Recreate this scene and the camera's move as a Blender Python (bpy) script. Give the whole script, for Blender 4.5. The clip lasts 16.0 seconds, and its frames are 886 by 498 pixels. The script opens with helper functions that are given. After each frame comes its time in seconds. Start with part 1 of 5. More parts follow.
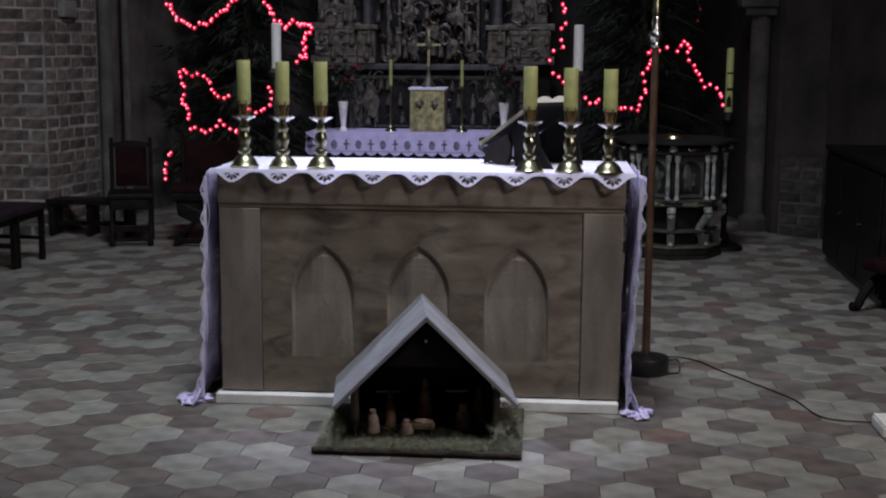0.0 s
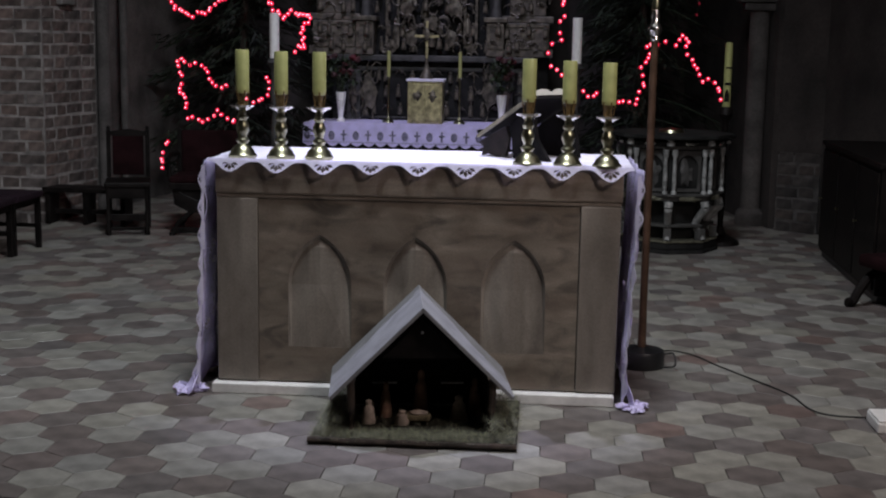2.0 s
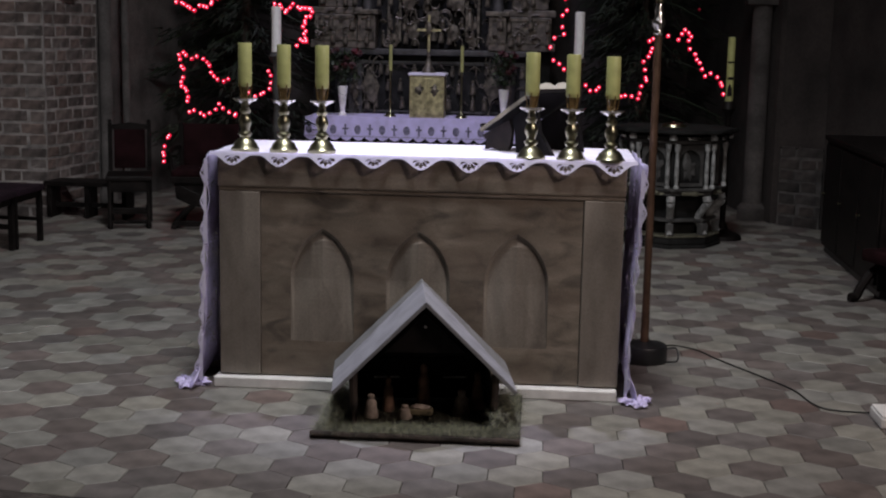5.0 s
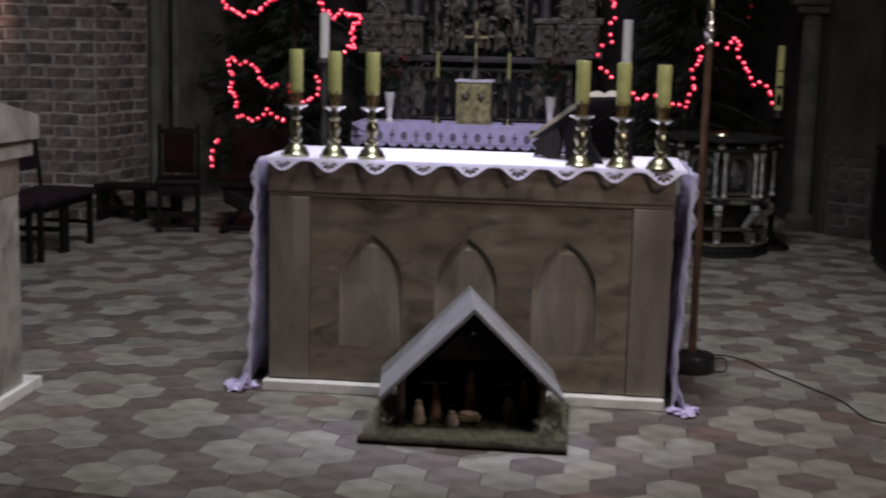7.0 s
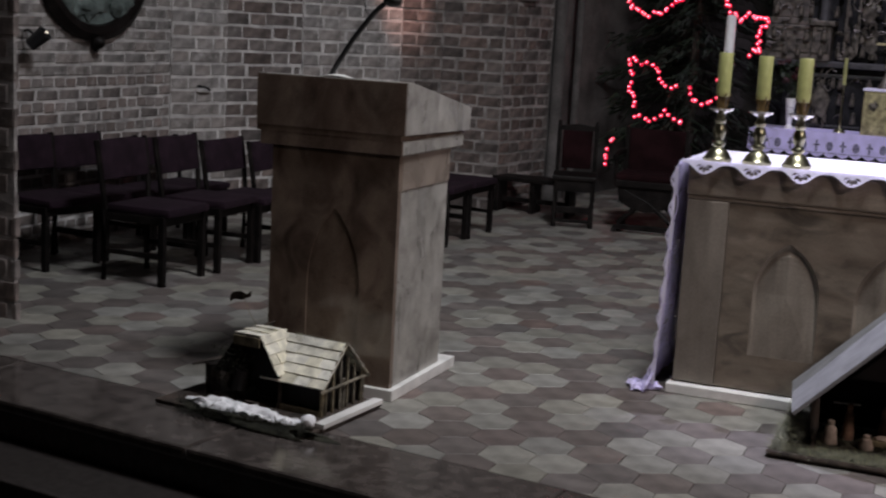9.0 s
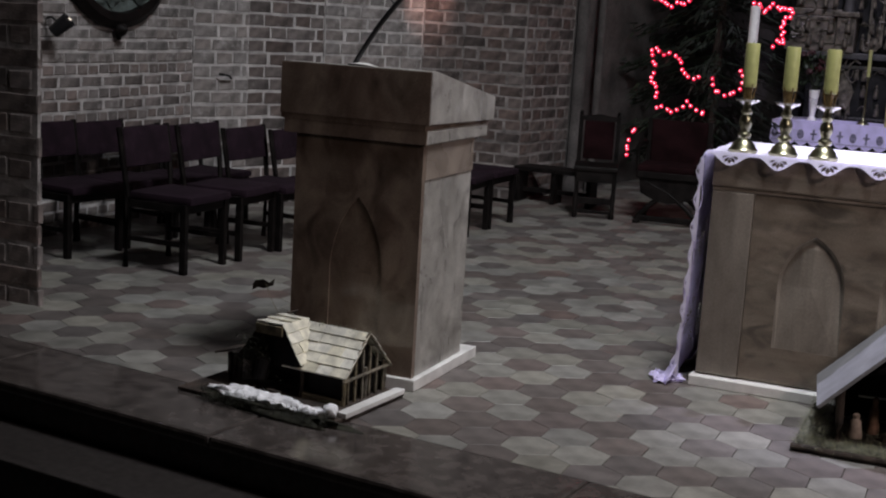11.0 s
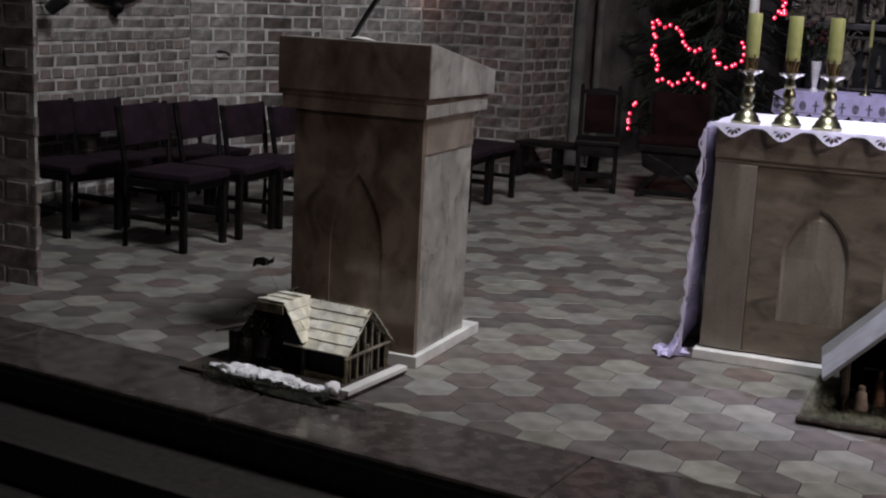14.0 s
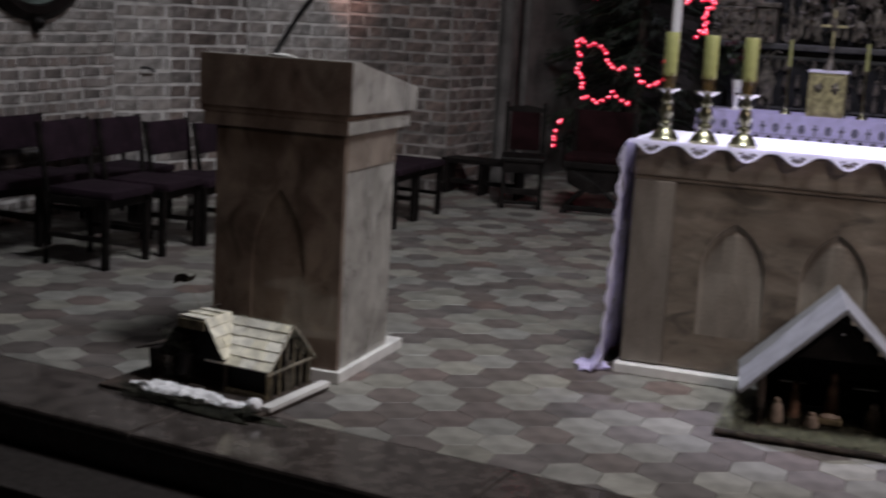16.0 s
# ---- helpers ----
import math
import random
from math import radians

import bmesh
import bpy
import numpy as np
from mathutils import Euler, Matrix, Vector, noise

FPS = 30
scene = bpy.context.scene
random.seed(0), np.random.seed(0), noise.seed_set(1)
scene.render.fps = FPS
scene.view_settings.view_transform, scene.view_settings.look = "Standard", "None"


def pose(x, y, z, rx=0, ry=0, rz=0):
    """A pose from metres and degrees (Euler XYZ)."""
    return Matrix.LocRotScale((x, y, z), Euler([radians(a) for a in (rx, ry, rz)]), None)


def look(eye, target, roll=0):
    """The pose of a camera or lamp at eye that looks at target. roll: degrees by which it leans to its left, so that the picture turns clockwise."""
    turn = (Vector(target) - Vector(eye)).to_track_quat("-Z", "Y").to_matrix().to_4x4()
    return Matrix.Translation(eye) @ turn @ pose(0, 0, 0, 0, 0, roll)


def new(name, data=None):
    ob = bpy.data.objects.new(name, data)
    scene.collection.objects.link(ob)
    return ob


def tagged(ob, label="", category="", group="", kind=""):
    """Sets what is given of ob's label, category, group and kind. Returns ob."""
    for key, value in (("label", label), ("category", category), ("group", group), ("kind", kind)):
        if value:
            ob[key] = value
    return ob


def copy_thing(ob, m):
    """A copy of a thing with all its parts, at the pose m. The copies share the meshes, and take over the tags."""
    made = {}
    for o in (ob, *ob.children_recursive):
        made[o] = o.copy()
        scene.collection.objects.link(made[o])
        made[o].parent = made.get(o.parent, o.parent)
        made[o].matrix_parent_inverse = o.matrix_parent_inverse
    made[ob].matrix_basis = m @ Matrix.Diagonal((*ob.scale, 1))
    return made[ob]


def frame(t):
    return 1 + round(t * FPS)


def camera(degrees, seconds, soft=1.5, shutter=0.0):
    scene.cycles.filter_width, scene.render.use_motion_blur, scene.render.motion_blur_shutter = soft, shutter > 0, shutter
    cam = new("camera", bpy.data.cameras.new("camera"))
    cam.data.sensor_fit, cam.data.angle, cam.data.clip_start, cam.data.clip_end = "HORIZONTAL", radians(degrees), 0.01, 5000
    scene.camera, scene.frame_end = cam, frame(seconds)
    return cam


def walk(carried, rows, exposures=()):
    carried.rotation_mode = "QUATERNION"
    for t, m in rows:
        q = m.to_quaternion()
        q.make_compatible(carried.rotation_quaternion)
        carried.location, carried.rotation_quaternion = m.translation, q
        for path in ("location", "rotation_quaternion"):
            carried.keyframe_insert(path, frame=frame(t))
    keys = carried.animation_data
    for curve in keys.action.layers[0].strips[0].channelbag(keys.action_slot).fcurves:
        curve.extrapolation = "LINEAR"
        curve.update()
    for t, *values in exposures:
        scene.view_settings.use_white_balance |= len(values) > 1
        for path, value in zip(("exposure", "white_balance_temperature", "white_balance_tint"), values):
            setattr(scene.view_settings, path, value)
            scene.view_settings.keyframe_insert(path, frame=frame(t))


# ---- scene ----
cam = camera(37.7, 16.0, soft=2.1, shutter=0.6)
PATH = [
    (0, (0.51, -5.642, 1.601), (0.358, -3.672, 1.292), 0.4),
    (0.5, (0.512, -5.637, 1.594), (0.363, -3.668, 1.277), 0.5),
    (1, (0.503, -5.643, 1.603), (0.359, -3.675, 1.275), 0.8),
    (1.5, (0.502, -5.642, 1.597), (0.359, -3.674, 1.272), 0.9),
    (2, (0.503, -5.643, 1.599), (0.358, -3.674, 1.278), 1.0),
    (2.5, (0.508, -5.639, 1.599), (0.356, -3.671, 1.274), 0.9),
    (3, (0.5, -5.636, 1.593), (0.348, -3.669, 1.265), 0.8),
    (3.5, (0.498, -5.63, 1.59), (0.349, -3.663, 1.26), 1.0),
    (4, (0.495, -5.632, 1.592), (0.35, -3.665, 1.263), 1.1),
    (6.5, (0.487, -5.632, 1.597), (0.332, -3.666, 1.267), 1.2),
    (7, (0.467, -5.645, 1.598), (0.256, -3.683, 1.277), 1.4),
    (7.5, (0.418, -5.66, 1.597), (0.079, -3.716, 1.273), 1.7),
    (8, (0.367, -5.671, 1.597), (-0.124, -3.761, 1.265), 1.8),
    (8.5, (0.298, -5.704, 1.601), (-0.345, -3.84, 1.261), 2.3),
    (9, (0.246, -5.725, 1.599), (-0.498, -3.901, 1.255), 3.1),
    (9.5, (0.224, -5.725, 1.597), (-0.54, -3.91, 1.246), 3.4),
    (12, (0.215, -5.708, 1.592), (-0.555, -3.898, 1.229), 3.3),
    (12.5, (0.214, -5.703, 1.591), (-0.559, -3.895, 1.227), 3.2),
    (13, (0.216, -5.693, 1.587), (-0.558, -3.886, 1.214), 3.0),
    (13.5, (0.215, -5.682, 1.581), (-0.554, -3.877, 1.193), 2.7),
    (14, (0.202, -5.677, 1.58), (-0.563, -3.872, 1.184), 2.8),
    (14.5, (0.203, -5.684, 1.581), (-0.568, -3.88, 1.191), 3.0),
    (15, (0.201, -5.697, 1.581), (-0.571, -3.891, 1.2), 3.4),
    (15.5, (0.202, -5.694, 1.582), (-0.564, -3.886, 1.205), 3.2),
    (16, (0.246, -5.687, 1.582), (-0.424, -3.838, 1.217), 3.2),
]
walk(cam, [(t, look(eye, target, roll)) for t, eye, target, roll in PATH], exposures=((0, -0.16, 6000, 6), (1.5, -0.16, 6100, 7), (3.0, -0.16, 6250, 8.5), (4.2, -0.16, 6370, 10), (6.8, -0.16, 6450, 10), (8.2, -0.16, 6420, 10), (9.2, 0.1, 6350, 10), (15.4, 0.1, 6350, 10), (16.0, 0.0, 6350, 10)))

# ---- light ----
world = bpy.data.worlds.new("night")
world.use_nodes = True
scene.world = world
world.node_tree.nodes["Background"].inputs[0].default_value = (0.25, 0.28, 0.4, 1)
world.node_tree.nodes["Background"].inputs[1].default_value = 0.014


def lamp(name, kind, power, color, m, **settings):
    data = bpy.data.lights.new(name, kind)
    data.energy, data.color = power, color
    for key, value in settings.items():
        if key == "size":
            data.shape, data.size = "DISK", value
        elif key == "spot":
            data.spot_size, data.spot_blend = radians(value[0]), value[1]
        elif key == "soft":
            data.shadow_soft_size = value
    ob = new(name, data)
    ob.matrix_world = m
    return ob


# unseen lamps over chancel front, altar and rear altar; warm one on the pier
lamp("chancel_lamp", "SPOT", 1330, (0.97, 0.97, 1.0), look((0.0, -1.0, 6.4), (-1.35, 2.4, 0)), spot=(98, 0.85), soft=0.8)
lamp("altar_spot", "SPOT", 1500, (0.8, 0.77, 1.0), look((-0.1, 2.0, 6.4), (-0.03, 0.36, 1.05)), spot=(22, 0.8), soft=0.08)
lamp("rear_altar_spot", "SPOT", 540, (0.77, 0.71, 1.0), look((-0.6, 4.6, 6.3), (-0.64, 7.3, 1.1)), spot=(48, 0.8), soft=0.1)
# weak warm fill added at the right, aimed at the altar front
lamp("warm_fill", "AREA", 54, (1.0, 0.81, 0.74), look((2.6, -2.3, 3.2), (0.9, 0.0, 0.5)), size=0.5)
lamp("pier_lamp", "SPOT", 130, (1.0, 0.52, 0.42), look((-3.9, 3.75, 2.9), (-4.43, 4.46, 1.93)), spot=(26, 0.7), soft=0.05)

# ---- materials ----


def material(name, color, rough=0.6, metal=0.0, vary=0.25, scale=6.0, fine=60.0, bump=0.15, spec=0.5, random=0.0, tint=None, sheen=0.0):
    """Base colour with stains at two scales, grain bump, and, where wanted, a shift from piece to piece."""
    m = bpy.data.materials.new(name)
    m.use_nodes = True
    nt = m.node_tree
    n, link = nt.nodes, nt.links.new
    b = n["Principled BSDF"]
    b.inputs["Roughness"].default_value = rough
    b.inputs["Metallic"].default_value = metal
    b.inputs["Specular IOR Level"].default_value = spec
    co = n.new("ShaderNodeTexCoord")
    big, small = n.new("ShaderNodeTexNoise"), n.new("ShaderNodeTexNoise")
    for t, sc, de in ((big, scale, 4), (small, fine, 3)):
        t.inputs["Scale"].default_value = sc
        t.inputs["Detail"].default_value = de
        link(co.outputs["Object"], t.inputs["Vector"])
    mix = n.new("ShaderNodeMix")
    mix.data_type = "RGBA"
    c2 = tint or [c * (1 - vary * 1.6) for c in color]
    c1 = [min(1, c * (1 + vary * 0.7)) for c in color]
    mix.inputs["A"].default_value = (*c1, 1)
    mix.inputs["B"].default_value = (*c2, 1)
    ramp = n.new("ShaderNodeMapRange")
    ramp.inputs["From Min"].default_value, ramp.inputs["From Max"].default_value = 0.35, 0.68
    link(big.outputs["Fac"], ramp.inputs["Value"])
    link(ramp.outputs[0], mix.inputs["Factor"])
    grain = n.new("ShaderNodeMix")
    grain.data_type, grain.blend_type = "RGBA", "MULTIPLY"
    grain.inputs["Factor"].default_value = min(1, vary * 1.5)
    link(mix.outputs["Result"], grain.inputs["A"])
    link(small.outputs["Fac"], grain.inputs["B"])
    gain = n.new("ShaderNodeMix")
    gain.data_type, gain.blend_type = "RGBA", "MULTIPLY"
    gain.inputs["Factor"].default_value = 1
    k = 1 + min(1, vary * 1.5) * 0.8
    gain.inputs["B"].default_value = (k, k, k, 1)
    link(grain.outputs["Result"], gain.inputs["A"])
    out = gain.outputs["Result"]
    if random:
        info, hsv = n.new("ShaderNodeObjectInfo"), n.new("ShaderNodeHueSaturation")
        geo, add, val = n.new("ShaderNodeNewGeometry"), n.new("ShaderNodeMath"), n.new("ShaderNodeMapRange")
        add.operation = "ADD"
        link(info.outputs["Random"], add.inputs[0])
        link(geo.outputs["Random Per Island"], add.inputs[1])
        fr = n.new("ShaderNodeMath")
        fr.operation = "FRACT"
        link(add.outputs[0], fr.inputs[0])
        link(fr.outputs[0], val.inputs["Value"])
        val.inputs["To Min"].default_value, val.inputs["To Max"].default_value = 1 - random, 1 + random
        link(val.outputs[0], hsv.inputs["Value"])
        link(out, hsv.inputs["Color"])
        sat = n.new("ShaderNodeMapRange")
        sat.inputs["To Min"].default_value, sat.inputs["To Max"].default_value = 0.7, 1.35
        sq = n.new("ShaderNodeMath")
        sq.operation, sq.inputs[1].default_value = "MULTIPLY", 7.3
        fr2 = n.new("ShaderNodeMath")
        fr2.operation = "FRACT"
        link(fr.outputs[0], sq.inputs[0])
        link(sq.outputs[0], fr2.inputs[0])
        link(fr2.outputs[0], sat.inputs["Value"])
        link(sat.outputs[0], hsv.inputs["Saturation"])
        out = hsv.outputs["Color"]
    link(out, b.inputs["Base Color"])
    if bump:
        bp = n.new("ShaderNodeBump")
        bp.inputs["Strength"].default_value = bump
        bp.inputs["Distance"].default_value = 0.004
        link(small.outputs["Fac"], bp.inputs["Height"])
        link(bp.outputs["Normal"], b.inputs["Normal"])
    if sheen:
        b.inputs["Sheen Weight"].default_value = sheen
    return m


def weathered(name, light, mid, dark, rough, stretch=(1, 1, 1), scale=1.6, fine=(9, 9, 9), bump=0.1):
    """Stone clouded in three tones, with drawn-out streaks and grain."""
    m = bpy.data.materials.new(name)
    m.use_nodes = True
    nt = m.node_tree
    n, link = nt.nodes, nt.links.new
    b = n["Principled BSDF"]
    co = n.new("ShaderNodeTexCoord")

    def cloud(vec, sc, detail, distort):
        mp, t = n.new("ShaderNodeMapping"), n.new("ShaderNodeTexNoise")
        mp.inputs["Scale"].default_value = vec
        link(co.outputs["Object"], mp.inputs["Vector"])
        link(mp.outputs["Vector"], t.inputs["Vector"])
        t.inputs["Scale"].default_value, t.inputs["Detail"].default_value = sc, detail
        t.inputs["Distortion"].default_value = distort
        return t.outputs["Fac"]

    def span(src, lo, hi, a, c):
        r = n.new("ShaderNodeMapRange")
        for key, val in (("From Min", lo), ("From Max", hi), ("To Min", a), ("To Max", c)):
            r.inputs[key].default_value = val
        link(src, r.inputs["Value"])
        return r.outputs[0]

    def blend(mode, fac, a, c):
        x = n.new("ShaderNodeMix")
        x.data_type, x.blend_type = "RGBA", mode
        for sock, val in (("Factor", fac), ("A", a), ("B", c)):
            if isinstance(val, bpy.types.NodeSocket):
                link(val, x.inputs[sock])
            else:
                x.inputs[sock].default_value = val if sock == "Factor" else (*val, 1)
        return x.outputs["Result"]

    streak = cloud(fine, 1.0, 6, 0.6)
    grain = cloud((1, 1, 1), 130, 3, 0)
    col = blend("MIX", span(cloud(stretch, scale, 5, 1.2), 0.36, 0.64, 0, 1), light, mid)
    col = blend("MIX", span(cloud(stretch, scale * 1.7, 6, 0.8), 0.5, 0.72, 0, 0.85), col, dark)
    col = blend("MULTIPLY", 1.0, col, span(streak, 0.3, 0.7, 0.72, 1.25))
    col = blend("MULTIPLY", 1.0, col, span(grain, 0.3, 0.7, 0.88, 1.12))
    link(col, b.inputs["Base Color"])
    link(span(streak, 0.3, 0.7, rough * 0.8, rough * 1.25), b.inputs["Roughness"])
    bp = n.new("ShaderNodeBump")
    bp.inputs["Strength"].default_value, bp.inputs["Distance"].default_value = bump, 0.003
    link(grain, bp.inputs["Height"])
    link(bp.outputs["Normal"], b.inputs["Normal"])
    return m


def openwork(m, scale):
    """Pierce a cloth with fine net holes."""
    nt = m.node_tree
    n, link = nt.nodes, nt.links.new
    co, vo, big, th = (n.new(k) for k in ("ShaderNodeTexCoord", "ShaderNodeTexVoronoi", "ShaderNodeTexNoise", "ShaderNodeMath"))
    vo.inputs["Scale"].default_value, big.inputs["Scale"].default_value = scale, 9
    link(co.outputs["Object"], vo.inputs["Vector"])
    link(co.outputs["Object"], big.inputs["Vector"])
    th.operation = "GREATER_THAN"
    add = n.new("ShaderNodeMath")
    add.operation = "MULTIPLY_ADD"
    link(big.outputs["Fac"], add.inputs[0])
    add.inputs[1].default_value, add.inputs[2].default_value = -0.9, 0.82
    link(vo.outputs["Distance"], th.inputs[0])
    link(add.outputs[0], th.inputs[1])
    link(th.outputs[0], n["Principled BSDF"].inputs["Alpha"])
    return m


def smeared(m, mortar, amount=0.56):
    """Mortar and limewash left on the face of old bricks."""
    nt = m.node_tree
    n, link = nt.nodes, nt.links.new
    b = n["Principled BSDF"]
    src = b.inputs["Base Color"].links[0].from_socket
    co, no, rp, mx = (n.new(k) for k in ("ShaderNodeTexCoord", "ShaderNodeTexNoise", "ShaderNodeMapRange", "ShaderNodeMix"))
    info, add = n.new("ShaderNodeObjectInfo"), n.new("ShaderNodeVectorMath")
    add.operation = "ADD"
    link(co.outputs["Object"], add.inputs[0])
    link(info.outputs["Location"], add.inputs[1])
    no.inputs["Scale"].default_value, no.inputs["Detail"].default_value, no.inputs["Roughness"].default_value = 11, 7, 0.7
    link(add.outputs[0], no.inputs["Vector"])
    rp.inputs["From Min"].default_value, rp.inputs["From Max"].default_value, rp.inputs["To Max"].default_value = amount, amount + 0.14, 0.8
    link(no.outputs["Fac"], rp.inputs["Value"])
    mx.data_type = "RGBA"
    link(rp.outputs[0], mx.inputs["Factor"])
    link(src, mx.inputs["A"])
    mx.inputs["B"].default_value = (*mortar, 1)
    link(mx.outputs["Result"], b.inputs["Base Color"])
    return m


def translucent(m, color, share):
    """Let part of the light through a thin cloth."""
    nt = m.node_tree
    n, link = nt.nodes, nt.links.new
    t, mx = n.new("ShaderNodeBsdfTranslucent"), n.new("ShaderNodeMixShader")
    t.inputs["Color"].default_value = (*color, 1)
    mx.inputs[0].default_value = share
    out = n["Material Output"]
    link(n["Principled BSDF"].outputs[0], mx.inputs[1])
    link(t.outputs[0], mx.inputs[2])
    link(mx.outputs[0], out.inputs["Surface"])
    return m


def glowing(name, color, strength):
    m = bpy.data.materials.new(name)
    m.use_nodes = True
    b = m.node_tree.nodes["Principled BSDF"]
    b.inputs["Base Color"].default_value = (*color, 1)
    b.inputs["Emission Color"].default_value = (*color, 1)
    b.inputs["Emission Strength"].default_value = strength
    return m


TILE_LIGHT = material("cream_tile", (0.218, 0.211, 0.189), 0.45, vary=0.2, scale=9, random=0.16)
TILE_DARK = material("brown_tile", (0.122, 0.106, 0.099), 0.5, vary=0.22, scale=9, random=0.18)
TILE_RED = material("red_tile", (0.138, 0.11, 0.101), 0.5, vary=0.22, scale=9, random=0.15)
GROUT = material("grout", (0.13, 0.12, 0.11), 0.9, vary=0.3, scale=14)
GRANITE = material("granite", (0.075, 0.064, 0.059), 0.15, vary=0.3, scale=14, fine=120, bump=0.0)
GRANITE_DULL = material("granite_dull", (0.042, 0.037, 0.035), 0.4, vary=0.25, scale=30, fine=200, bump=0.05)
BRICK = smeared(material("brick", (0.135, 0.112, 0.104), 0.85, vary=0.35, scale=9, fine=70, bump=0.5, random=0.38), (0.3, 0.28, 0.27), 0.6)
BRICK_GREY = smeared(material("grey_brick", (0.19, 0.162, 0.152), 0.85, vary=0.35, scale=9, fine=70, bump=0.5, random=0.3), (0.36, 0.34, 0.33), 0.56)
BRICK_PALE = smeared(material("limewashed_brick", (0.24, 0.22, 0.21), 0.9, vary=0.3, scale=9, fine=70, bump=0.5, random=0.2), (0.4, 0.38, 0.37), 0.53)
MORTAR = material("mortar", (0.46, 0.44, 0.43), 0.95, vary=0.3, scale=7, fine=90, bump=0.5)
MORTAR_MID = material("aged_mortar", (0.33, 0.305, 0.295), 0.95, vary=0.4, scale=5, fine=90, bump=0.5)
MORTAR_DARK = material("dark_mortar", (0.25, 0.23, 0.22), 0.95, vary=0.4, scale=5, fine=90, bump=0.5)
BRICK_RED = smeared(material("red_brick", (0.118, 0.093, 0.085), 0.85, vary=0.35, scale=9, fine=70, bump=0.5, random=0.4), (0.25, 0.225, 0.215), 0.58)
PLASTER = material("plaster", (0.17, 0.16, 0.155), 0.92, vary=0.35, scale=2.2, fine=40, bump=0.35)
# shade of the apse and right side is put into these four colours
PLASTER_SHADED = material("shaded_plaster", (0.034, 0.028, 0.026), 0.92, vary=0.4, scale=2.0, fine=40, bump=0.35)
STONE_SHADED = material("shaded_stone", (0.085, 0.077, 0.074), 0.92, vary=0.4, scale=2.6, fine=45, bump=0.35)
BRICK_SHADED = material("shaded_brick", (0.05, 0.042, 0.039), 0.9, vary=0.35, scale=9, fine=70, bump=0.5, random=0.3)
MORTAR_SHADED = material("shaded_joint", (0.08, 0.073, 0.07), 0.95, vary=0.4, scale=6, fine=90, bump=0.5)
SAND = weathered("sandstone", (0.205, 0.172, 0.136), (0.152, 0.12, 0.093), (0.068, 0.057, 0.047), 0.5, (1.0, 1.0, 1.9), 3.4, (4, 4, 13))
SAND_SLAB = weathered("slab_sandstone", (0.225, 0.19, 0.152), (0.175, 0.14, 0.11), (0.11, 0.09, 0.074), 0.5, (0.8, 0.8, 2.2), 2.6, (3, 3, 16))
SAND_PALE = weathered("pale_sandstone", (0.225, 0.198, 0.168), (0.185, 0.16, 0.134), (0.13, 0.107, 0.088), 0.5, (1, 1, 0.7), 1.8, (7, 7, 1.6))
SAND_NICHE = weathered("niche_sandstone", (0.26, 0.232, 0.195), (0.2, 0.172, 0.142), (0.115, 0.095, 0.08), 0.5, (1.6, 1, 0.6), 2.4, (12, 12, 1.3))
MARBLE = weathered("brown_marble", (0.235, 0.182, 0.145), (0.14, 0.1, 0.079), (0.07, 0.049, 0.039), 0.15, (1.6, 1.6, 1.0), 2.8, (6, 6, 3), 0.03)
# paler than the front: side light from the right is partly in this colour
MARBLE_PALE_LIT = weathered("pale_lit_marble", (0.37, 0.355, 0.33), (0.28, 0.265, 0.243), (0.17, 0.158, 0.144), 0.3, (1.2, 1.2, 1.6), 3.2, (9, 9, 5), 0.05)
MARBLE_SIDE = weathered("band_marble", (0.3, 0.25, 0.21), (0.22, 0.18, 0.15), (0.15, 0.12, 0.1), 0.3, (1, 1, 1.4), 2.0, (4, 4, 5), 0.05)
# near-black: shade under the missal desk is put into this wood colour
BOOK_SHADED = material("shaded_stand_wood", (0.006, 0.005, 0.005), 0.8, vary=0.3, scale=9, spec=0.15)
BOOK_BROWN = material("brown_stand_wood", (0.03, 0.024, 0.02), 0.7, vary=0.3, scale=9, spec=0.2)
WHITE_STONE = material("white_stone", (0.72, 0.71, 0.69), 0.45, vary=0.12, scale=8)
LINEN_BLUE = material("lavender_linen", (0.62, 0.57, 0.9), 0.85, vary=0.1, scale=10, fine=300, bump=0.25, sheen=0.3)
LINEN = material("white_linen", (0.78, 0.75, 0.9), 0.85, vary=0.06, scale=10, fine=300, bump=0.25, sheen=0.3)
LACE = translucent(material("lace", (0.86, 0.84, 0.97), 0.85, vary=0.1, scale=30, fine=260, bump=0.6), (0.86, 0.83, 0.99), 0.55)
NET = openwork(material("lace_net", (0.66, 0.6, 0.9), 0.85, vary=0.2, scale=12, fine=260, bump=0.6), 95)
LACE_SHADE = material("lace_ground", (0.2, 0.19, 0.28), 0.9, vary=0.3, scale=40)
WAX_GREEN = material("yellow_green_wax", (0.37, 0.38, 0.15), 0.4, vary=0.12, scale=14, bump=0.05)
WAX_WHITE = material("white_wax", (0.86, 0.85, 0.83), 0.4, vary=0.08, scale=14, bump=0.05)
AMBER = material("amber_socket", (0.135, 0.09, 0.038), 0.18, vary=0.3, scale=25, bump=0.05)
BRASS = material("brass", (0.34, 0.33, 0.22), 0.3, 1.0, vary=0.25, scale=18, bump=0.05)
BRASS_MATT = material("matt_brass", (0.34, 0.33, 0.25), 0.3, 0.75, vary=0.3, scale=22, bump=0.1)
SILVER = material("silver", (0.62, 0.6, 0.56), 0.22, 1.0, vary=0.2, scale=18, bump=0.05)
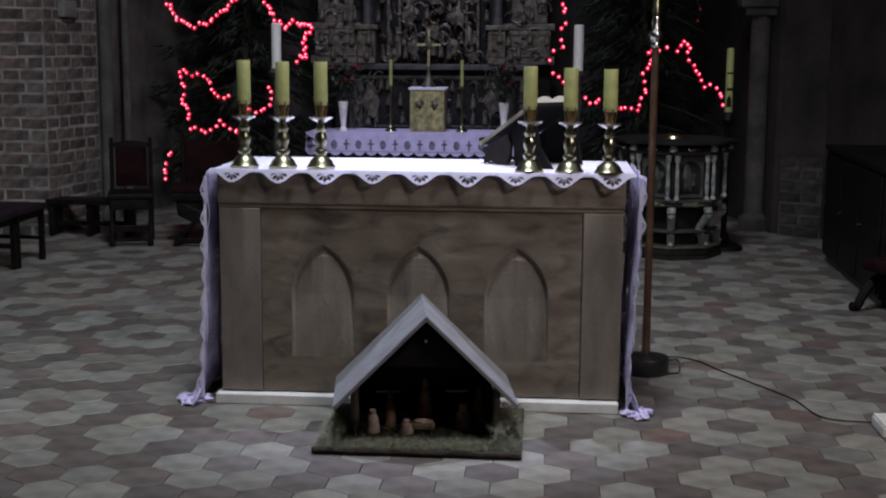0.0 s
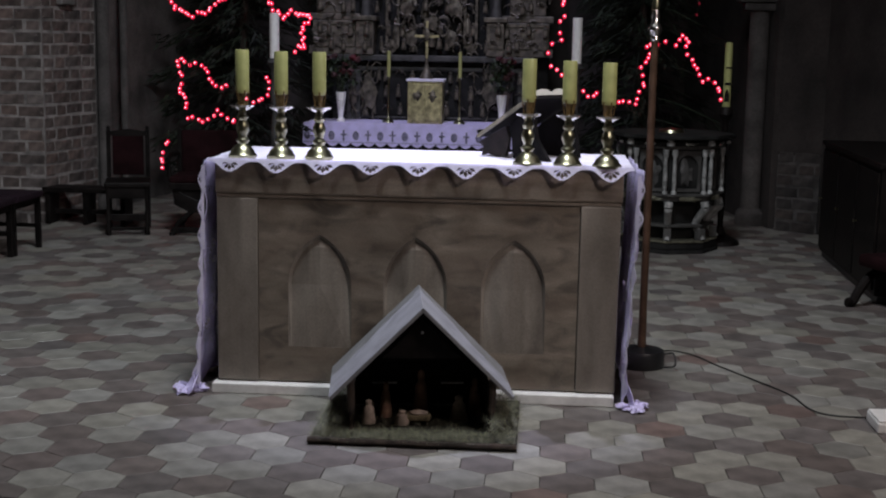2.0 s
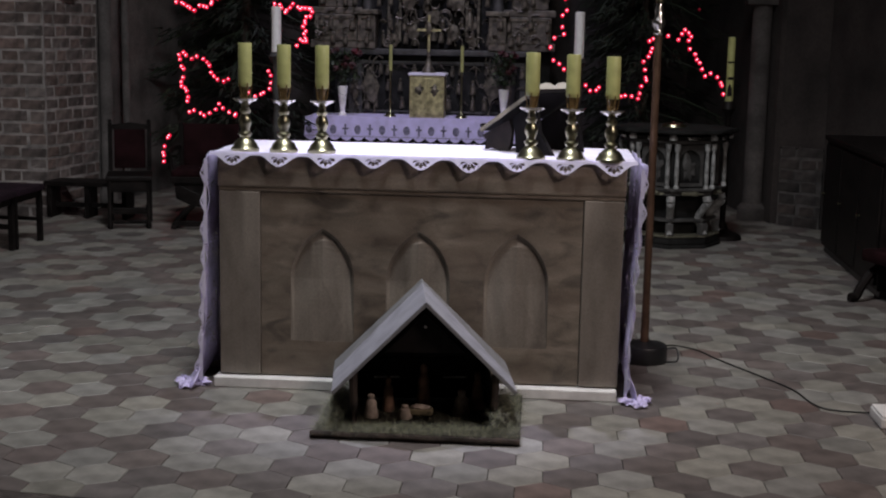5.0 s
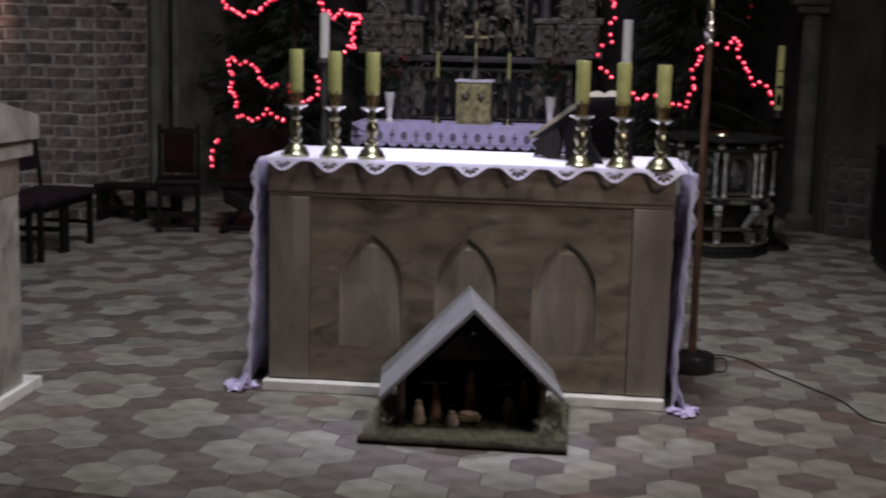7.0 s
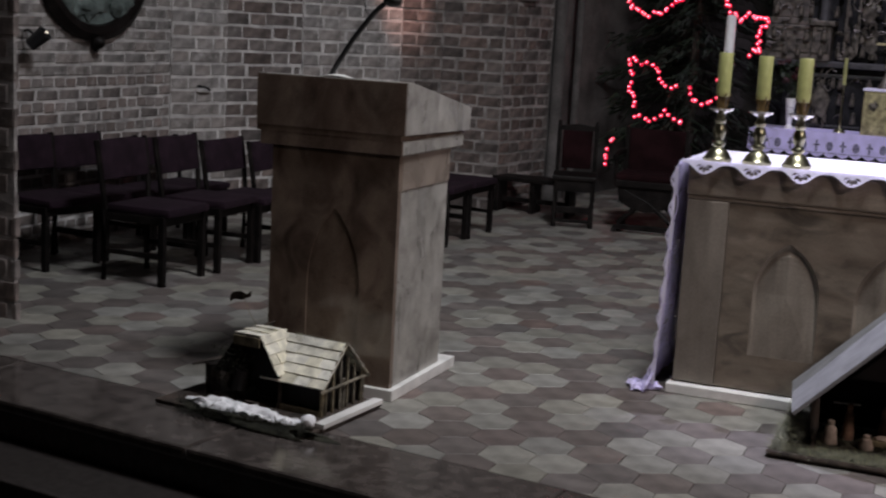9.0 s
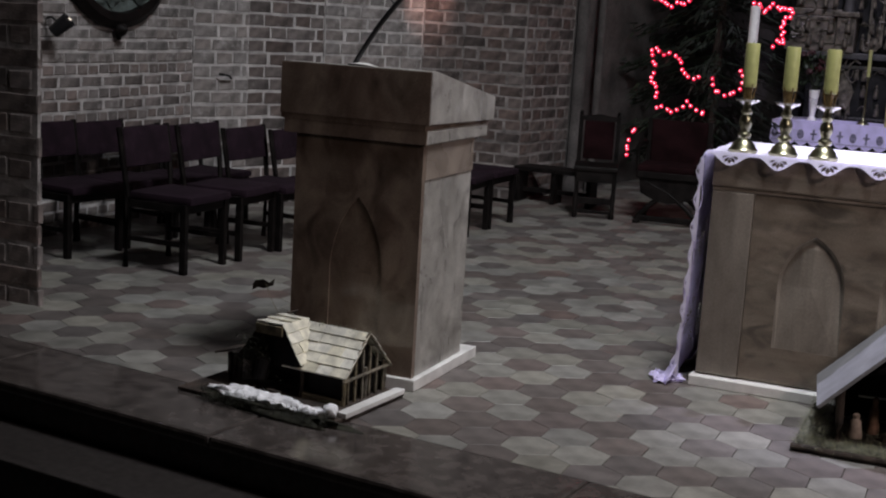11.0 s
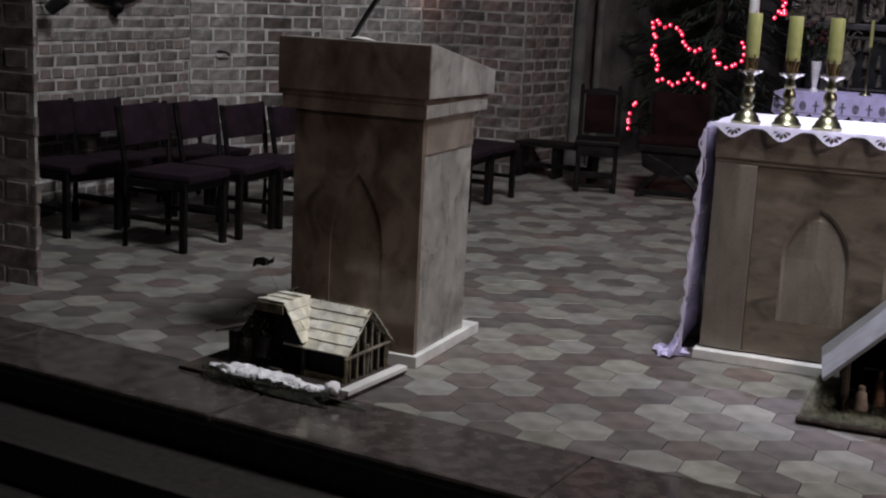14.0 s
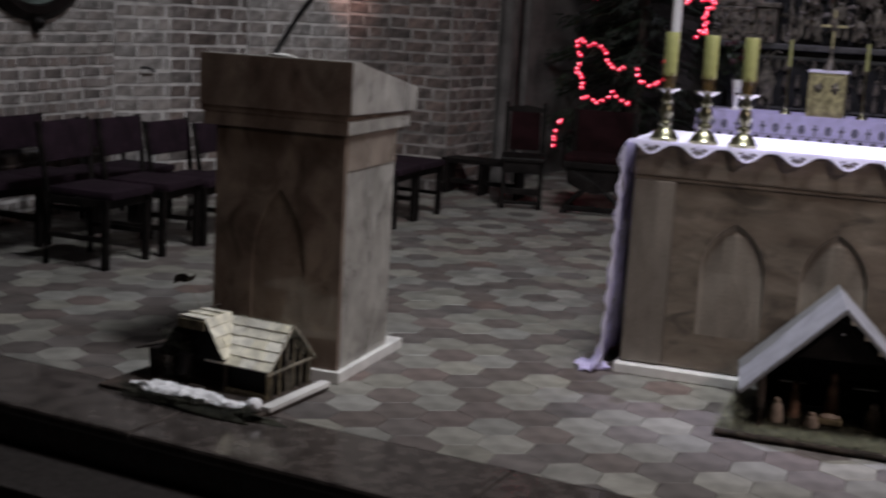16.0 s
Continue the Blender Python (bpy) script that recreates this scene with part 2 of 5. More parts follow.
GILT = material("gilt_wood", (0.42, 0.38, 0.2), 0.45, 0.4, vary=0.35, scale=20, fine=90, bump=0.3)
GILT_DULL = material("dull_gilt_carving", (0.125, 0.11, 0.086), 0.45, 0.35, vary=0.5, scale=16, fine=80, bump=0.4)
RETABLE = material("retable_wood", (0.016, 0.016, 0.0155), 0.85, spec=0.2, vary=0.4, scale=8)
PEDESTAL = material("painted_pedestal", (0.1, 0.085, 0.067), 0.55, vary=0.45, scale=14, fine=80, bump=0.3)
RETABLE_GREY = material("painted_retable", (0.05, 0.049, 0.047), 0.6, vary=0.4, scale=9)
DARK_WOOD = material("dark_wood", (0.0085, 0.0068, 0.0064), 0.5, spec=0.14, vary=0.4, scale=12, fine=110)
BLACK = material("black_metal", (0.016, 0.016, 0.018), 0.4, vary=0.2)
RUBBER = material("black_rubber", (0.015, 0.015, 0.015), 0.6, vary=0.2)
POLE = material("copper_pole", (0.13, 0.078, 0.052), 0.3, 0.5, vary=0.25, scale=10)
FABRIC = material("plum_fabric", (0.017, 0.009, 0.0145), 0.9, spec=0.15, vary=0.25, scale=12, fine=350, bump=0.3)
RED_FABRIC = material("red_velvet", (0.0145, 0.005, 0.006), 0.9, spec=0.08, vary=0.3, scale=9, fine=250, bump=0.3)
GREY_BOARD = material("grey_board", (0.2, 0.2, 0.21), 0.6, vary=0.15, scale=9, fine=120)
BARK = material("bark", (0.045, 0.032, 0.025), 0.9, vary=0.5, scale=15, fine=80, bump=0.9)
HAY = material("hay", (0.16, 0.16, 0.11), 0.9, vary=0.4, scale=30, random=0.35)
MOSS = material("moss", (0.03, 0.03, 0.02), 0.95, vary=0.5, scale=25, fine=140, bump=0.9)
COTTON = material("cotton_snow", (0.86, 0.86, 0.88), 0.95, vary=0.14, scale=20, fine=120, bump=0.8)
SHINGLE = material("pale_wood_shingle", (0.72, 0.69, 0.58), 0.5, vary=0.2, scale=20, fine=150, random=0.14)
STICK = material("stick_wood", (0.17, 0.145, 0.1), 0.75, vary=0.4, scale=25, fine=160, random=0.2)
CLAY = material("painted_clay", (0.26, 0.15, 0.1), 0.7, vary=0.4, scale=22)
CLAY_PALE = material("pale_clay", (0.36, 0.29, 0.24), 0.7, vary=0.3, scale=22)
NEEDLES = material("fir_needles", (0.016, 0.024, 0.014), 0.8, vary=0.4, scale=7, random=0.4)
FONT_WHITE = material("silvered_paint", (0.27, 0.275, 0.27), 0.35, vary=0.35, scale=20)
BULB_REFLECTED = glowing("reflected_red_bulb", (0.5, 0.02, 0.05), 0.12)
BULB = glowing("red_bulb", (1.0, 0.012, 0.06), 0.75)
HOT = glowing("red_bulb_heart", (1.0, 0.33, 0.42), 4.0)
PAPER = material("paper", (0.42, 0.4, 0.34), 0.8, vary=0.1, scale=15)
BOOK_WOOD = material("bookstand_wood", (0.24, 0.215, 0.15), 0.5, vary=0.3, scale=9)
GREEN_FACE = material("verdigris_relief", (0.16, 0.2, 0.19), 0.6, 0.3, vary=0.4, scale=9)
FLOWER = material("dark_red_petal", (0.05, 0.012, 0.014), 0.7, vary=0.3, random=0.3)
LEAF = material("leaf", (0.03, 0.045, 0.022), 0.6, vary=0.3, random=0.3)
GLASS_GLOW = glowing("lamp_lens", (1.0, 0.85, 0.7), 0.9)

# ---- building blocks ----


def thing(name, m, label, category, group="", kind=""):
    ob = new(name)
    ob.empty_display_size = 0.1
    ob.matrix_world = m
    return tagged(ob, label, category, group, kind)


def mesh_from(bm, name, mat, smooth=False):
    me = bpy.data.meshes.new(name)
    bmesh.ops.recalc_face_normals(bm, faces=bm.faces)
    bm.to_mesh(me)
    bm.free()
    me.materials.append(mat)
    if smooth:
        for p in me.polygons:
            p.use_smooth = True
        me.set_sharp_from_angle(angle=radians(38))
    return me


def part(name, bm, mat, parent, label="", smooth=False):
    ob = new(name, mesh_from(bm, name, mat, smooth))
    ob.parent = parent
    if label:
        ob["label"] = label
    return ob


def solo(name, bm, mat, label, category, group="", kind="", m=None, smooth=False):
    ob = new(name, mesh_from(bm, name, mat, smooth))
    if m is not None:
        ob.matrix_world = m
    return tagged(ob, label, category, group, kind)


def box(lo, hi, bevel=0.004, bm=None, m=None):
    """A bevelled box between two corners."""
    b = bmesh.new()
    vs = [b.verts.new((x, y, z)) for x in (lo[0], hi[0]) for y in (lo[1], hi[1]) for z in (lo[2], hi[2])]
    for f in ((0, 1, 3, 2), (4, 6, 7, 5), (0, 4, 5, 1), (2, 3, 7, 6), (0, 2, 6, 4), (1, 5, 7, 3)):
        b.faces.new([vs[i] for i in f])
    if bevel:
        bmesh.ops.bevel(b, geom=b.edges[:], offset=bevel, segments=2, profile=0.6, affect="EDGES")
    if m is not None:
        bmesh.ops.transform(b, matrix=m, verts=b.verts)
    return merge(b, bm)


def merge(b, bm):
    if bm is None:
        return b
    me = bpy.data.meshes.new("tmp")
    b.to_mesh(me)
    b.free()
    bm.from_mesh(me)
    bpy.data.meshes.remove(me)
    return bm


def lathe(profile, seg=24, bm=None, m=None, wobble=None):
    """Turned form from (radius, height) pairs."""
    b = bmesh.new()
    rings = []
    for r, z in profile:
        rings.append([b.verts.new((r * math.cos(2 * math.pi * i / seg), r * math.sin(2 * math.pi * i / seg), z)) for i in range(seg)])
    for a, c in zip(rings, rings[1:]):
        for i in range(seg):
            b.faces.new((a[i], a[(i + 1) % seg], c[(i + 1) % seg], c[i]))
    b.faces.new(rings[0][::-1])
    b.faces.new(rings[-1])
    if m is not None:
        bmesh.ops.transform(b, matrix=m, verts=b.verts)
    return merge(b, bm)


def tube(points, radius, seg=8, bm=None, taper=None):
    """A round bar along points."""
    b = bmesh.new()
    pts = [Vector(p) for p in points]
    rings = []
    for i, p in enumerate(pts):
        d = (pts[min(i + 1, len(pts) - 1)] - pts[max(i - 1, 0)]).normalized()
        q = d.to_track_quat("Z", "Y")
        r = radius if taper is None else radius + (taper - radius) * i / (len(pts) - 1)
        rings.append([b.verts.new(p + q @ Vector((r * math.cos(2 * math.pi * k / seg), r * math.sin(2 * math.pi * k / seg), 0))) for k in range(seg)])
    for a, c in zip(rings, rings[1:]):
        for i in range(seg):
            b.faces.new((a[i], a[(i + 1) % seg], c[(i + 1) % seg], c[i]))
    b.faces.new(rings[0][::-1])
    b.faces.new(rings[-1])
    return merge(b, bm)


def smooth_line(ctrl, steps=6):
    """Catmull-Rom points through control points."""
    c = [Vector(p) for p in ctrl]
    c = [2 * c[0] - c[1]] + c + [2 * c[-1] - c[-2]]
    out = []
    for i in range(1, len(c) - 2):
        for k in range(steps):
            t = k / steps
            a, b, d, e = c[i - 1:i + 3]
            out.append(0.5 * (2 * b + (d - a) * t + (2 * a - 5 * b + 4 * d - e) * t * t + (3 * b - a - 3 * d + e) * t ** 3))
    return out + [c[-2]]


def plate(outline, depth, holes=(), bm=None, m=None):
    """A flat plate in x,z with holes, from y=0 to y=depth."""
    from mathutils.geometry import tessellate_polygon
    loops = [[Vector((x, 0, z)) for x, z in lp] for lp in (outline, *holes)]
    flat = [v for lp in loops for v in lp]
    tris = tessellate_polygon(loops)
    b = bmesh.new()
    front = [b.verts.new(v) for v in flat]
    back = [b.verts.new(v + Vector((0, depth, 0))) for v in flat]
    for t in tris:
        if len(set(t)) == 3:
            b.faces.new([front[i] for i in t])
            b.faces.new([back[i] for i in t[::-1]])
    k = 0
    for lp in loops:
        for i in range(len(lp)):
            a, c = k + i, k + (i + 1) % len(lp)
            b.faces.new((front[a], front[c], back[c], back[a]))
        k += len(lp)
    if m is not None:
        bmesh.ops.transform(b, matrix=m, verts=b.verts)
    return merge(b, bm)


def pointed_arch(cx, half, z0, spring, tip, n=8):
    """Outline of a gothic arch, anticlockwise from its lower left."""
    rise = tip - spring
    d = max(0.0, (rise * rise - half * half) / (2 * half))
    r = half + d
    end = math.acos(d / r)
    pts = [(cx - half, z0), (cx + half, z0)]
    pts += [(cx - d + r * math.cos(end * i / n), spring + r * math.sin(end * i / n)) for i in range(n)]
    pts.append((cx, tip))
    pts += [(2 * cx - x, z) for x, z in pts[-2:1:-1]]
    return pts


def lump(r, seed, stretch=(1, 1, 1), rough=0.25, sub=2, bm=None, m=None):
    """An uneven rounded mass."""
    b = bmesh.new()
    bmesh.ops.create_icosphere(b, subdivisions=sub, radius=r)
    for v in b.verts:
        k = 1 + rough * noise.noise(v.co / r * 1.7 + Vector((seed * 3.1, seed, 0)))
        v.co = Vector((v.co.x * stretch[0], v.co.y * stretch[1], v.co.z * stretch[2])) * k
    if m is not None:
        bmesh.ops.transform(b, matrix=m, verts=b.verts)
    return merge(b, bm)


def blades(count, spot, length, width, seed, up=0.35, bm=None):
    """Many thin straws; spot(rng) gives a root."""
    rng = random.Random(seed)
    verts, faces = [], []
    for _ in range(count):
        p = Vector(spot(rng))
        a, t = rng.uniform(0, 6.283), rng.uniform(0, up)
        d = Vector((math.cos(a) * math.cos(t), math.sin(a) * math.cos(t), math.sin(t))) * rng.uniform(0.5, 1) * length
        s = d.cross(Vector((0, 0, 1))).normalized() * width
        k = len(verts)
        verts += [p - s, p + s, p + d * 0.5 + s * 0.8 + Vector((0, 0, 0.1 * length)), p + d * 0.5 - s * 0.8 + Vector((0, 0, 0.1 * length)), p + d]
        faces += [(k, k + 1, k + 2, k + 3), (k + 3, k + 2, k + 4)]
    me = bpy.data.meshes.new("blades")
    me.from_pydata(verts, [], faces)
    return me


def part_mesh(name, me, mat, parent, label="", kind=""):
    me.materials.append(mat)
    ob = new(name, me)
    ob.parent = parent
    return tagged(ob, label, "", "", kind)

# ---- structure ----
SLOPE = -0.115  # the step runs slightly askew to the altar


def edge_y(x, off=0.0):
    return -1.38 + SLOPE * (x + 2.03) + off


STEP = Matrix.Translation((-2.03, -1.38, 0)) @ Matrix.Rotation(math.atan(SLOPE), 4, "Z")


def slab(name, lo, hi, mat, label, category="", m=None, bevel=0.0):
    return solo(name, box(lo, hi, bevel), mat, label, category or name.split("_")[0], kind="structure", m=m)


floor = slab("floor", (-6.5, -1.25, -0.2), (5.0, 9.0, -0.014), GROUT, "hexagonal cream and brown tiled chancel floor")
step_top = slab("step_1", (-4.5, -0.455, -0.6), (6.5, 0.3, -0.045), GRANITE_DULL, "polished dark granite step up to the chancel", "step", STEP)
step_low = slab("step_2", (-4.5, -0.80, -0.6), (6.5, -0.46, -0.165), GRANITE_DULL, "dark granite step below the chancel", "step", STEP, 0.008)
step_bot = slab("step_3", (-4.5, -1.15, -0.6), (6.5, -0.805, -0.325), GRANITE_DULL, "dark granite bottom step to the nave", "step", STEP, 0.008)
for i in range(8):
    a, b = -4.2 + i * 1.32, -4.2 + (i + 1) * 1.32 - 0.003
    part("granite_slab", box((a, -0.48, -0.045), (b, -0.001, 0.0035 - 0.0004 * (i % 3)), 0.014), GRANITE, step_top)
nave = slab("floor_nave", (-7, -14, -0.7), (7, -1.8, -0.49), GRANITE_DULL, "dark stone nave floor", "floor")
ceiling = slab("ceiling", (-7.5, -14.2, 6.9), (7.5, 9.6, 7.2), PLASTER, "shadowed plaster vault", "ceiling")
slab("wall_west", (-7.2, -14.3, -0.7), (7.2, -14.0, 7.0), PLASTER, "plain nave wall", "wall")
slab("wall_nave_left", (-7.3, -14.0, -0.7), (-7.0, -0.95, 7.0), PLASTER, "plain nave wall", "wall")
slab("wall_nave_right", (7.0, -14.0, -0.7), (7.3, 9.0, 7.0), PLASTER, "plain nave wall", "wall")


def wall(name, a, b, mat, label, height=7.0, z0=-0.2, thick=0.3):
    """A wall from a to b; its face is on the right hand of the way."""
    a, b = Vector((*a, 0)), Vector((*b, 0))
    d = b - a
    m = Matrix.Translation(a) @ Matrix.Rotation(math.atan2(d.y, d.x), 4, "Z")
    return slab(name, (0, 0.008, z0), (d.length, thick, height), mat, label, "wall", m), m, d.length


NICHE = wall("wall_niche", (-5.4, 0.6), (-5.4, 2.54), MORTAR, "niche wall of small grey bricks with pale mortar")
PIER = wall("wall_pier", (-5.2, 2.98), (-4.88, 3.612), MORTAR, "old brick pier with pale mortar joints")
PILASTER = wall("wall_pilaster", (-4.2, 4.9), (-3.62, 4.9), MORTAR_DARK, "red-brown brick pilaster with pale joints")
DIAGONAL = wall("wall_diagonal", (-3.62, 4.905), (-3.46, 5.75), MORTAR_DARK, "red brick side of the pilaster")
PILLAR = wall("wall_pillar", (-6.6, -0.62), (-4.16, -0.62), MORTAR_MID, "large brick pillar beside the chairs", z0=-0.6, thick=0.03)
# footing bricks and joints hold the right side's shade in their colour
STUB = wall("wall_stub", (2.55, 5.75), (2.86, 5.5), MORTAR_SHADED, "low brick footing with worn pale joints", height=0.66)
wall("wall_jamb", (-4.6, -0.58), (-5.42, 0.6), STONE_SHADED, "grey plastered jamb of the niche", thick=0.016)
STRIP = wall("wall_strip", (-5.4, 2.545), (-5.19, 2.985), MORTAR, "limewashed brick strip beside the niche")
PIER_B = wall("wall_pier_end", (-4.876, 3.62), (-4.42, 4.53), MORTAR, "limewashed grey brick end of the pier")
RECESS = wall("wall_recess", (-4.42, 4.54), (-4.19, 4.93), MORTAR_DARK, "brown brick face between the piers")
# apse and right walls carry their shade in the wall colour
wall("wall_apse_left", (-3.46, 5.76), (-2.95, 8.5), STONE_SHADED, "plaster apse wall behind the fir, shade in its colour")
wall("wall_apse_back", (-3.1, 8.45), (2.2, 8.45), PLASTER_SHADED, "plaster apse wall behind the retable, dark with painted shade")
wall("wall_apse_right", (2.0, 8.5), (2.5, 5.8), PLASTER_SHADED, "plaster apse wall behind the fir, shade in its colour")
wall("wall_right", (2.87, 5.52), (3.15, 4.6), PLASTER_SHADED, "plastered chancel wall, dark brown with painted shade")
wall("wall_right_long", (3.15, 4.61), (3.3, -1.2), PLASTER_SHADED, "plastered chancel wall, dark brown with painted shade")
wall("wall_stub_upper", (2.5, 5.84), (2.9, 5.52), PLASTER_SHADED, "plaster over the brick footing, shade in its colour", z0=0.67)
wall("wall_right_end", (3.3, -1.21), (7.0, -1.21), PLASTER_SHADED, "plastered wall beside the chancel, dark with painted shade", z0=-0.6)
wall("wall_left_back", (-7.2, -0.62), (-6.6, -0.62), PLASTER, "plain wall beside the brick pillar", z0=-0.6)

# stone ribs at the apse corners
for x, y, r, top in ((-3.40, 5.78, 0.055, 6.9), (-3.28, 5.98, 0.035, 6.9), (2.38, 6.02, 0.085, 1.9)):
    bm = lathe([(r * 1.5, 0), (r * 1.5, 0.12), (r, 0.16), (r, top)], 20)
    solo("trim_rib", bm, STONE_SHADED, "worn grey stone rib in the apse corner", "rib", kind="structure", m=pose(x, y, -0.01), smooth=True)
bm = box((-0.18, -0.13, 0), (0.24, 0.13, 0.16), 0.02)
box((-0.13, -0.1, -0.07), (0.17, 0.1, 0.0), 0.02, bm)
solo("trim_capital", bm, STONE_SHADED, "pale stone capital on the rib", "capital", kind="structure", m=pose(2.36, 6.0, 1.95))
bm = box((-0.1, -0.06, 0), (0.1, 0.06, 0.14), 0.015)
solo("trim_bracket", bm, PLASTER, "small pale stone block in the pilaster", "bracket", kind="structure", m=pose(-3.56, 5.25, 1.82, 0, 0, 79))

# ---- main altar ----
AX0, AX1 = -0.925, 0.862
altar = thing("altar", pose(0, 0, 0), "brown sandstone altar with three pointed blind niches", "altar")
part("plinth", box((AX0 - 0.02, -0.055, 0), (AX1 - 0.004, 0.7, 0.046), 0.005), WHITE_STONE, altar, "white stone plinth")
part("core", box((AX0 + 0.01, 0.036, 0.052), (AX1 - 0.01, 0.69, 0.92), 0.004), SAND, altar)
arches = [(c, 0.142) for c in (-0.462, -0.034, 0.402)]
outer = [(-0.738, 0.053), (0.686, 0.053), (0.686, 0.9), (-0.738, 0.9)]
part("front_panel", plate(outer, 0.034, [pointed_arch(c, w, 0.215, 0.5, 0.728)[::-1] for c, w in arches]), SAND, altar)
for c, w in arches:
    rim = pointed_arch(c, w, 0.215, 0.5, 0.728)
    inner = pointed_arch(c, w - 0.014, 0.2165, 0.5, 0.708)
    b = bmesh.new()
    outer_v = [b.verts.new((x, 0.001, z)) for x, z in rim]
    inner_v = [b.verts.new((x, 0.018 if z > 0.3 else 0.0012, z)) for x, z in inner]
    for i in range(len(rim)):
        k = (i + 1) % len(rim)
        b.faces.new((outer_v[i], outer_v[k], inner_v[k], inner_v[i]))
    for side in (-1, 1):
        pts = sorted([q for q in inner if side * (q[0] - c) >= -1e-6], key=lambda q: q[1])
        prev = None
        for x, z in pts:
            deep = 0.0012 if z < 0.25 else 0.018
            cur = (b.verts.new((x, deep, z)), b.verts.new((c, min(deep, 0.005) if z < 0.69 else 0.0175, z)))
            if prev:
                b.faces.new((prev[0], prev[1], cur[1], cur[0]))
            prev = cur
    part("niche", b, SAND_NICHE, altar, "pale folded niche facing")
for x0, x1 in ((AX0, -0.741), (0.689, AX1)):
    part("pilaster", box((x0, -0.01, 0.053), (x1, 0.035, 0.885), 0.005), SAND_PALE, altar, "pale sandstone pilaster")
part("frieze", box((AX0 - 0.002, -0.0085, 0.886), (AX1 + 0.002, 0.69, 0.902), 0.005), SAND, altar)
part("table_slab", box((AX0 - 0.006, -0.013, 0.903), (AX1 + 0.006, 0.7, 1.048), 0.01), SAND_SLAB, altar)
for x in (AX0 + 0.0,):
    part("side_panel", box((x - 0.003, 0.08, 0.12), (x + 0.012, 0.62, 0.86), 0.004), SAND_PALE, altar)

# altar cloth: top sheet, lace border in front, drapes at both ends
cloth = thing("altar_cloth", pose(0, 0, 1.049), "white altar cloth with scalloped lace border and hanging ends", "cloth")
b = bmesh.new()
nx, ny = 60, 24
grid = []
for i in range(nx + 1):
    col = []
    for j in range(ny + 1):
        x, y = -0.962 + 1.874 * i / nx, -0.026 + 0.736 * j / ny
        z = 0.004 + 0.0025 * noise.noise(Vector((x * 5, y * 5, 0))) + 0.001 * noise.noise(Vector((x * 21, y * 14, 2)))
        col.append(b.verts.new((x, y, z)))
    grid.append(col)
for i in range(nx):
    for j in range(ny):
        b.faces.new((grid[i][j], grid[i + 1][j], grid[i + 1][j + 1], grid[i][j + 1]))
part("top_sheet", b, LINEN, cloth, "bright white linen", True)


def scallop(w, h, seedk=0):
    """One lace point between two shallow arches, hanging from z=0, with open work."""
    n = 20
    out = [(-w / 2, 0.012), (-w / 2, -0.004)]
    for i in range(1, n):
        a = abs(2 * i / n - 1)
        tooth = 0.05 * abs(math.sin(i * 1.57))
        out.append((w * (i / n - 0.5), -0.004 - h * max(0.0, math.cos(1.57 * min(1, a / 0.86))) ** 1.9 * (1 + tooth)))
    out += [(w / 2, -0.004), (w / 2, 0.012)]
    holes = []
    for deg in (-64, -34, 0, 34, 64):
        t, r = radians(deg), h * (0.84 if deg else 0.88)
        u, v = Vector((math.sin(t), -math.cos(t))), Vector((math.cos(t), math.sin(t)))
        ring = [u * h * 0.2, u * r * 0.7 + v * h * 0.19, u * r, u * r * 0.7 - v * h * 0.19]
        holes.append([(p.x, p.y - 0.004) for p in ring])
    return out, holes


N_SC = 9
SCW = 1.874 / N_SC
for i in range(N_SC):
    cx = -0.962 + (i + 0.5) * SCW
    o, hs = scallop(SCW * 0.998, 0.047 + 0.004 * ((i * 7) % 3))
    ob = part("lace_scallop", plate(o, 0.0025, hs), LACE, cloth, "openwork lace scallop")
    ob.matrix_local = pose(cx, -0.0275, 0.002, -26 - (i * 5) % 11, 0, 0)


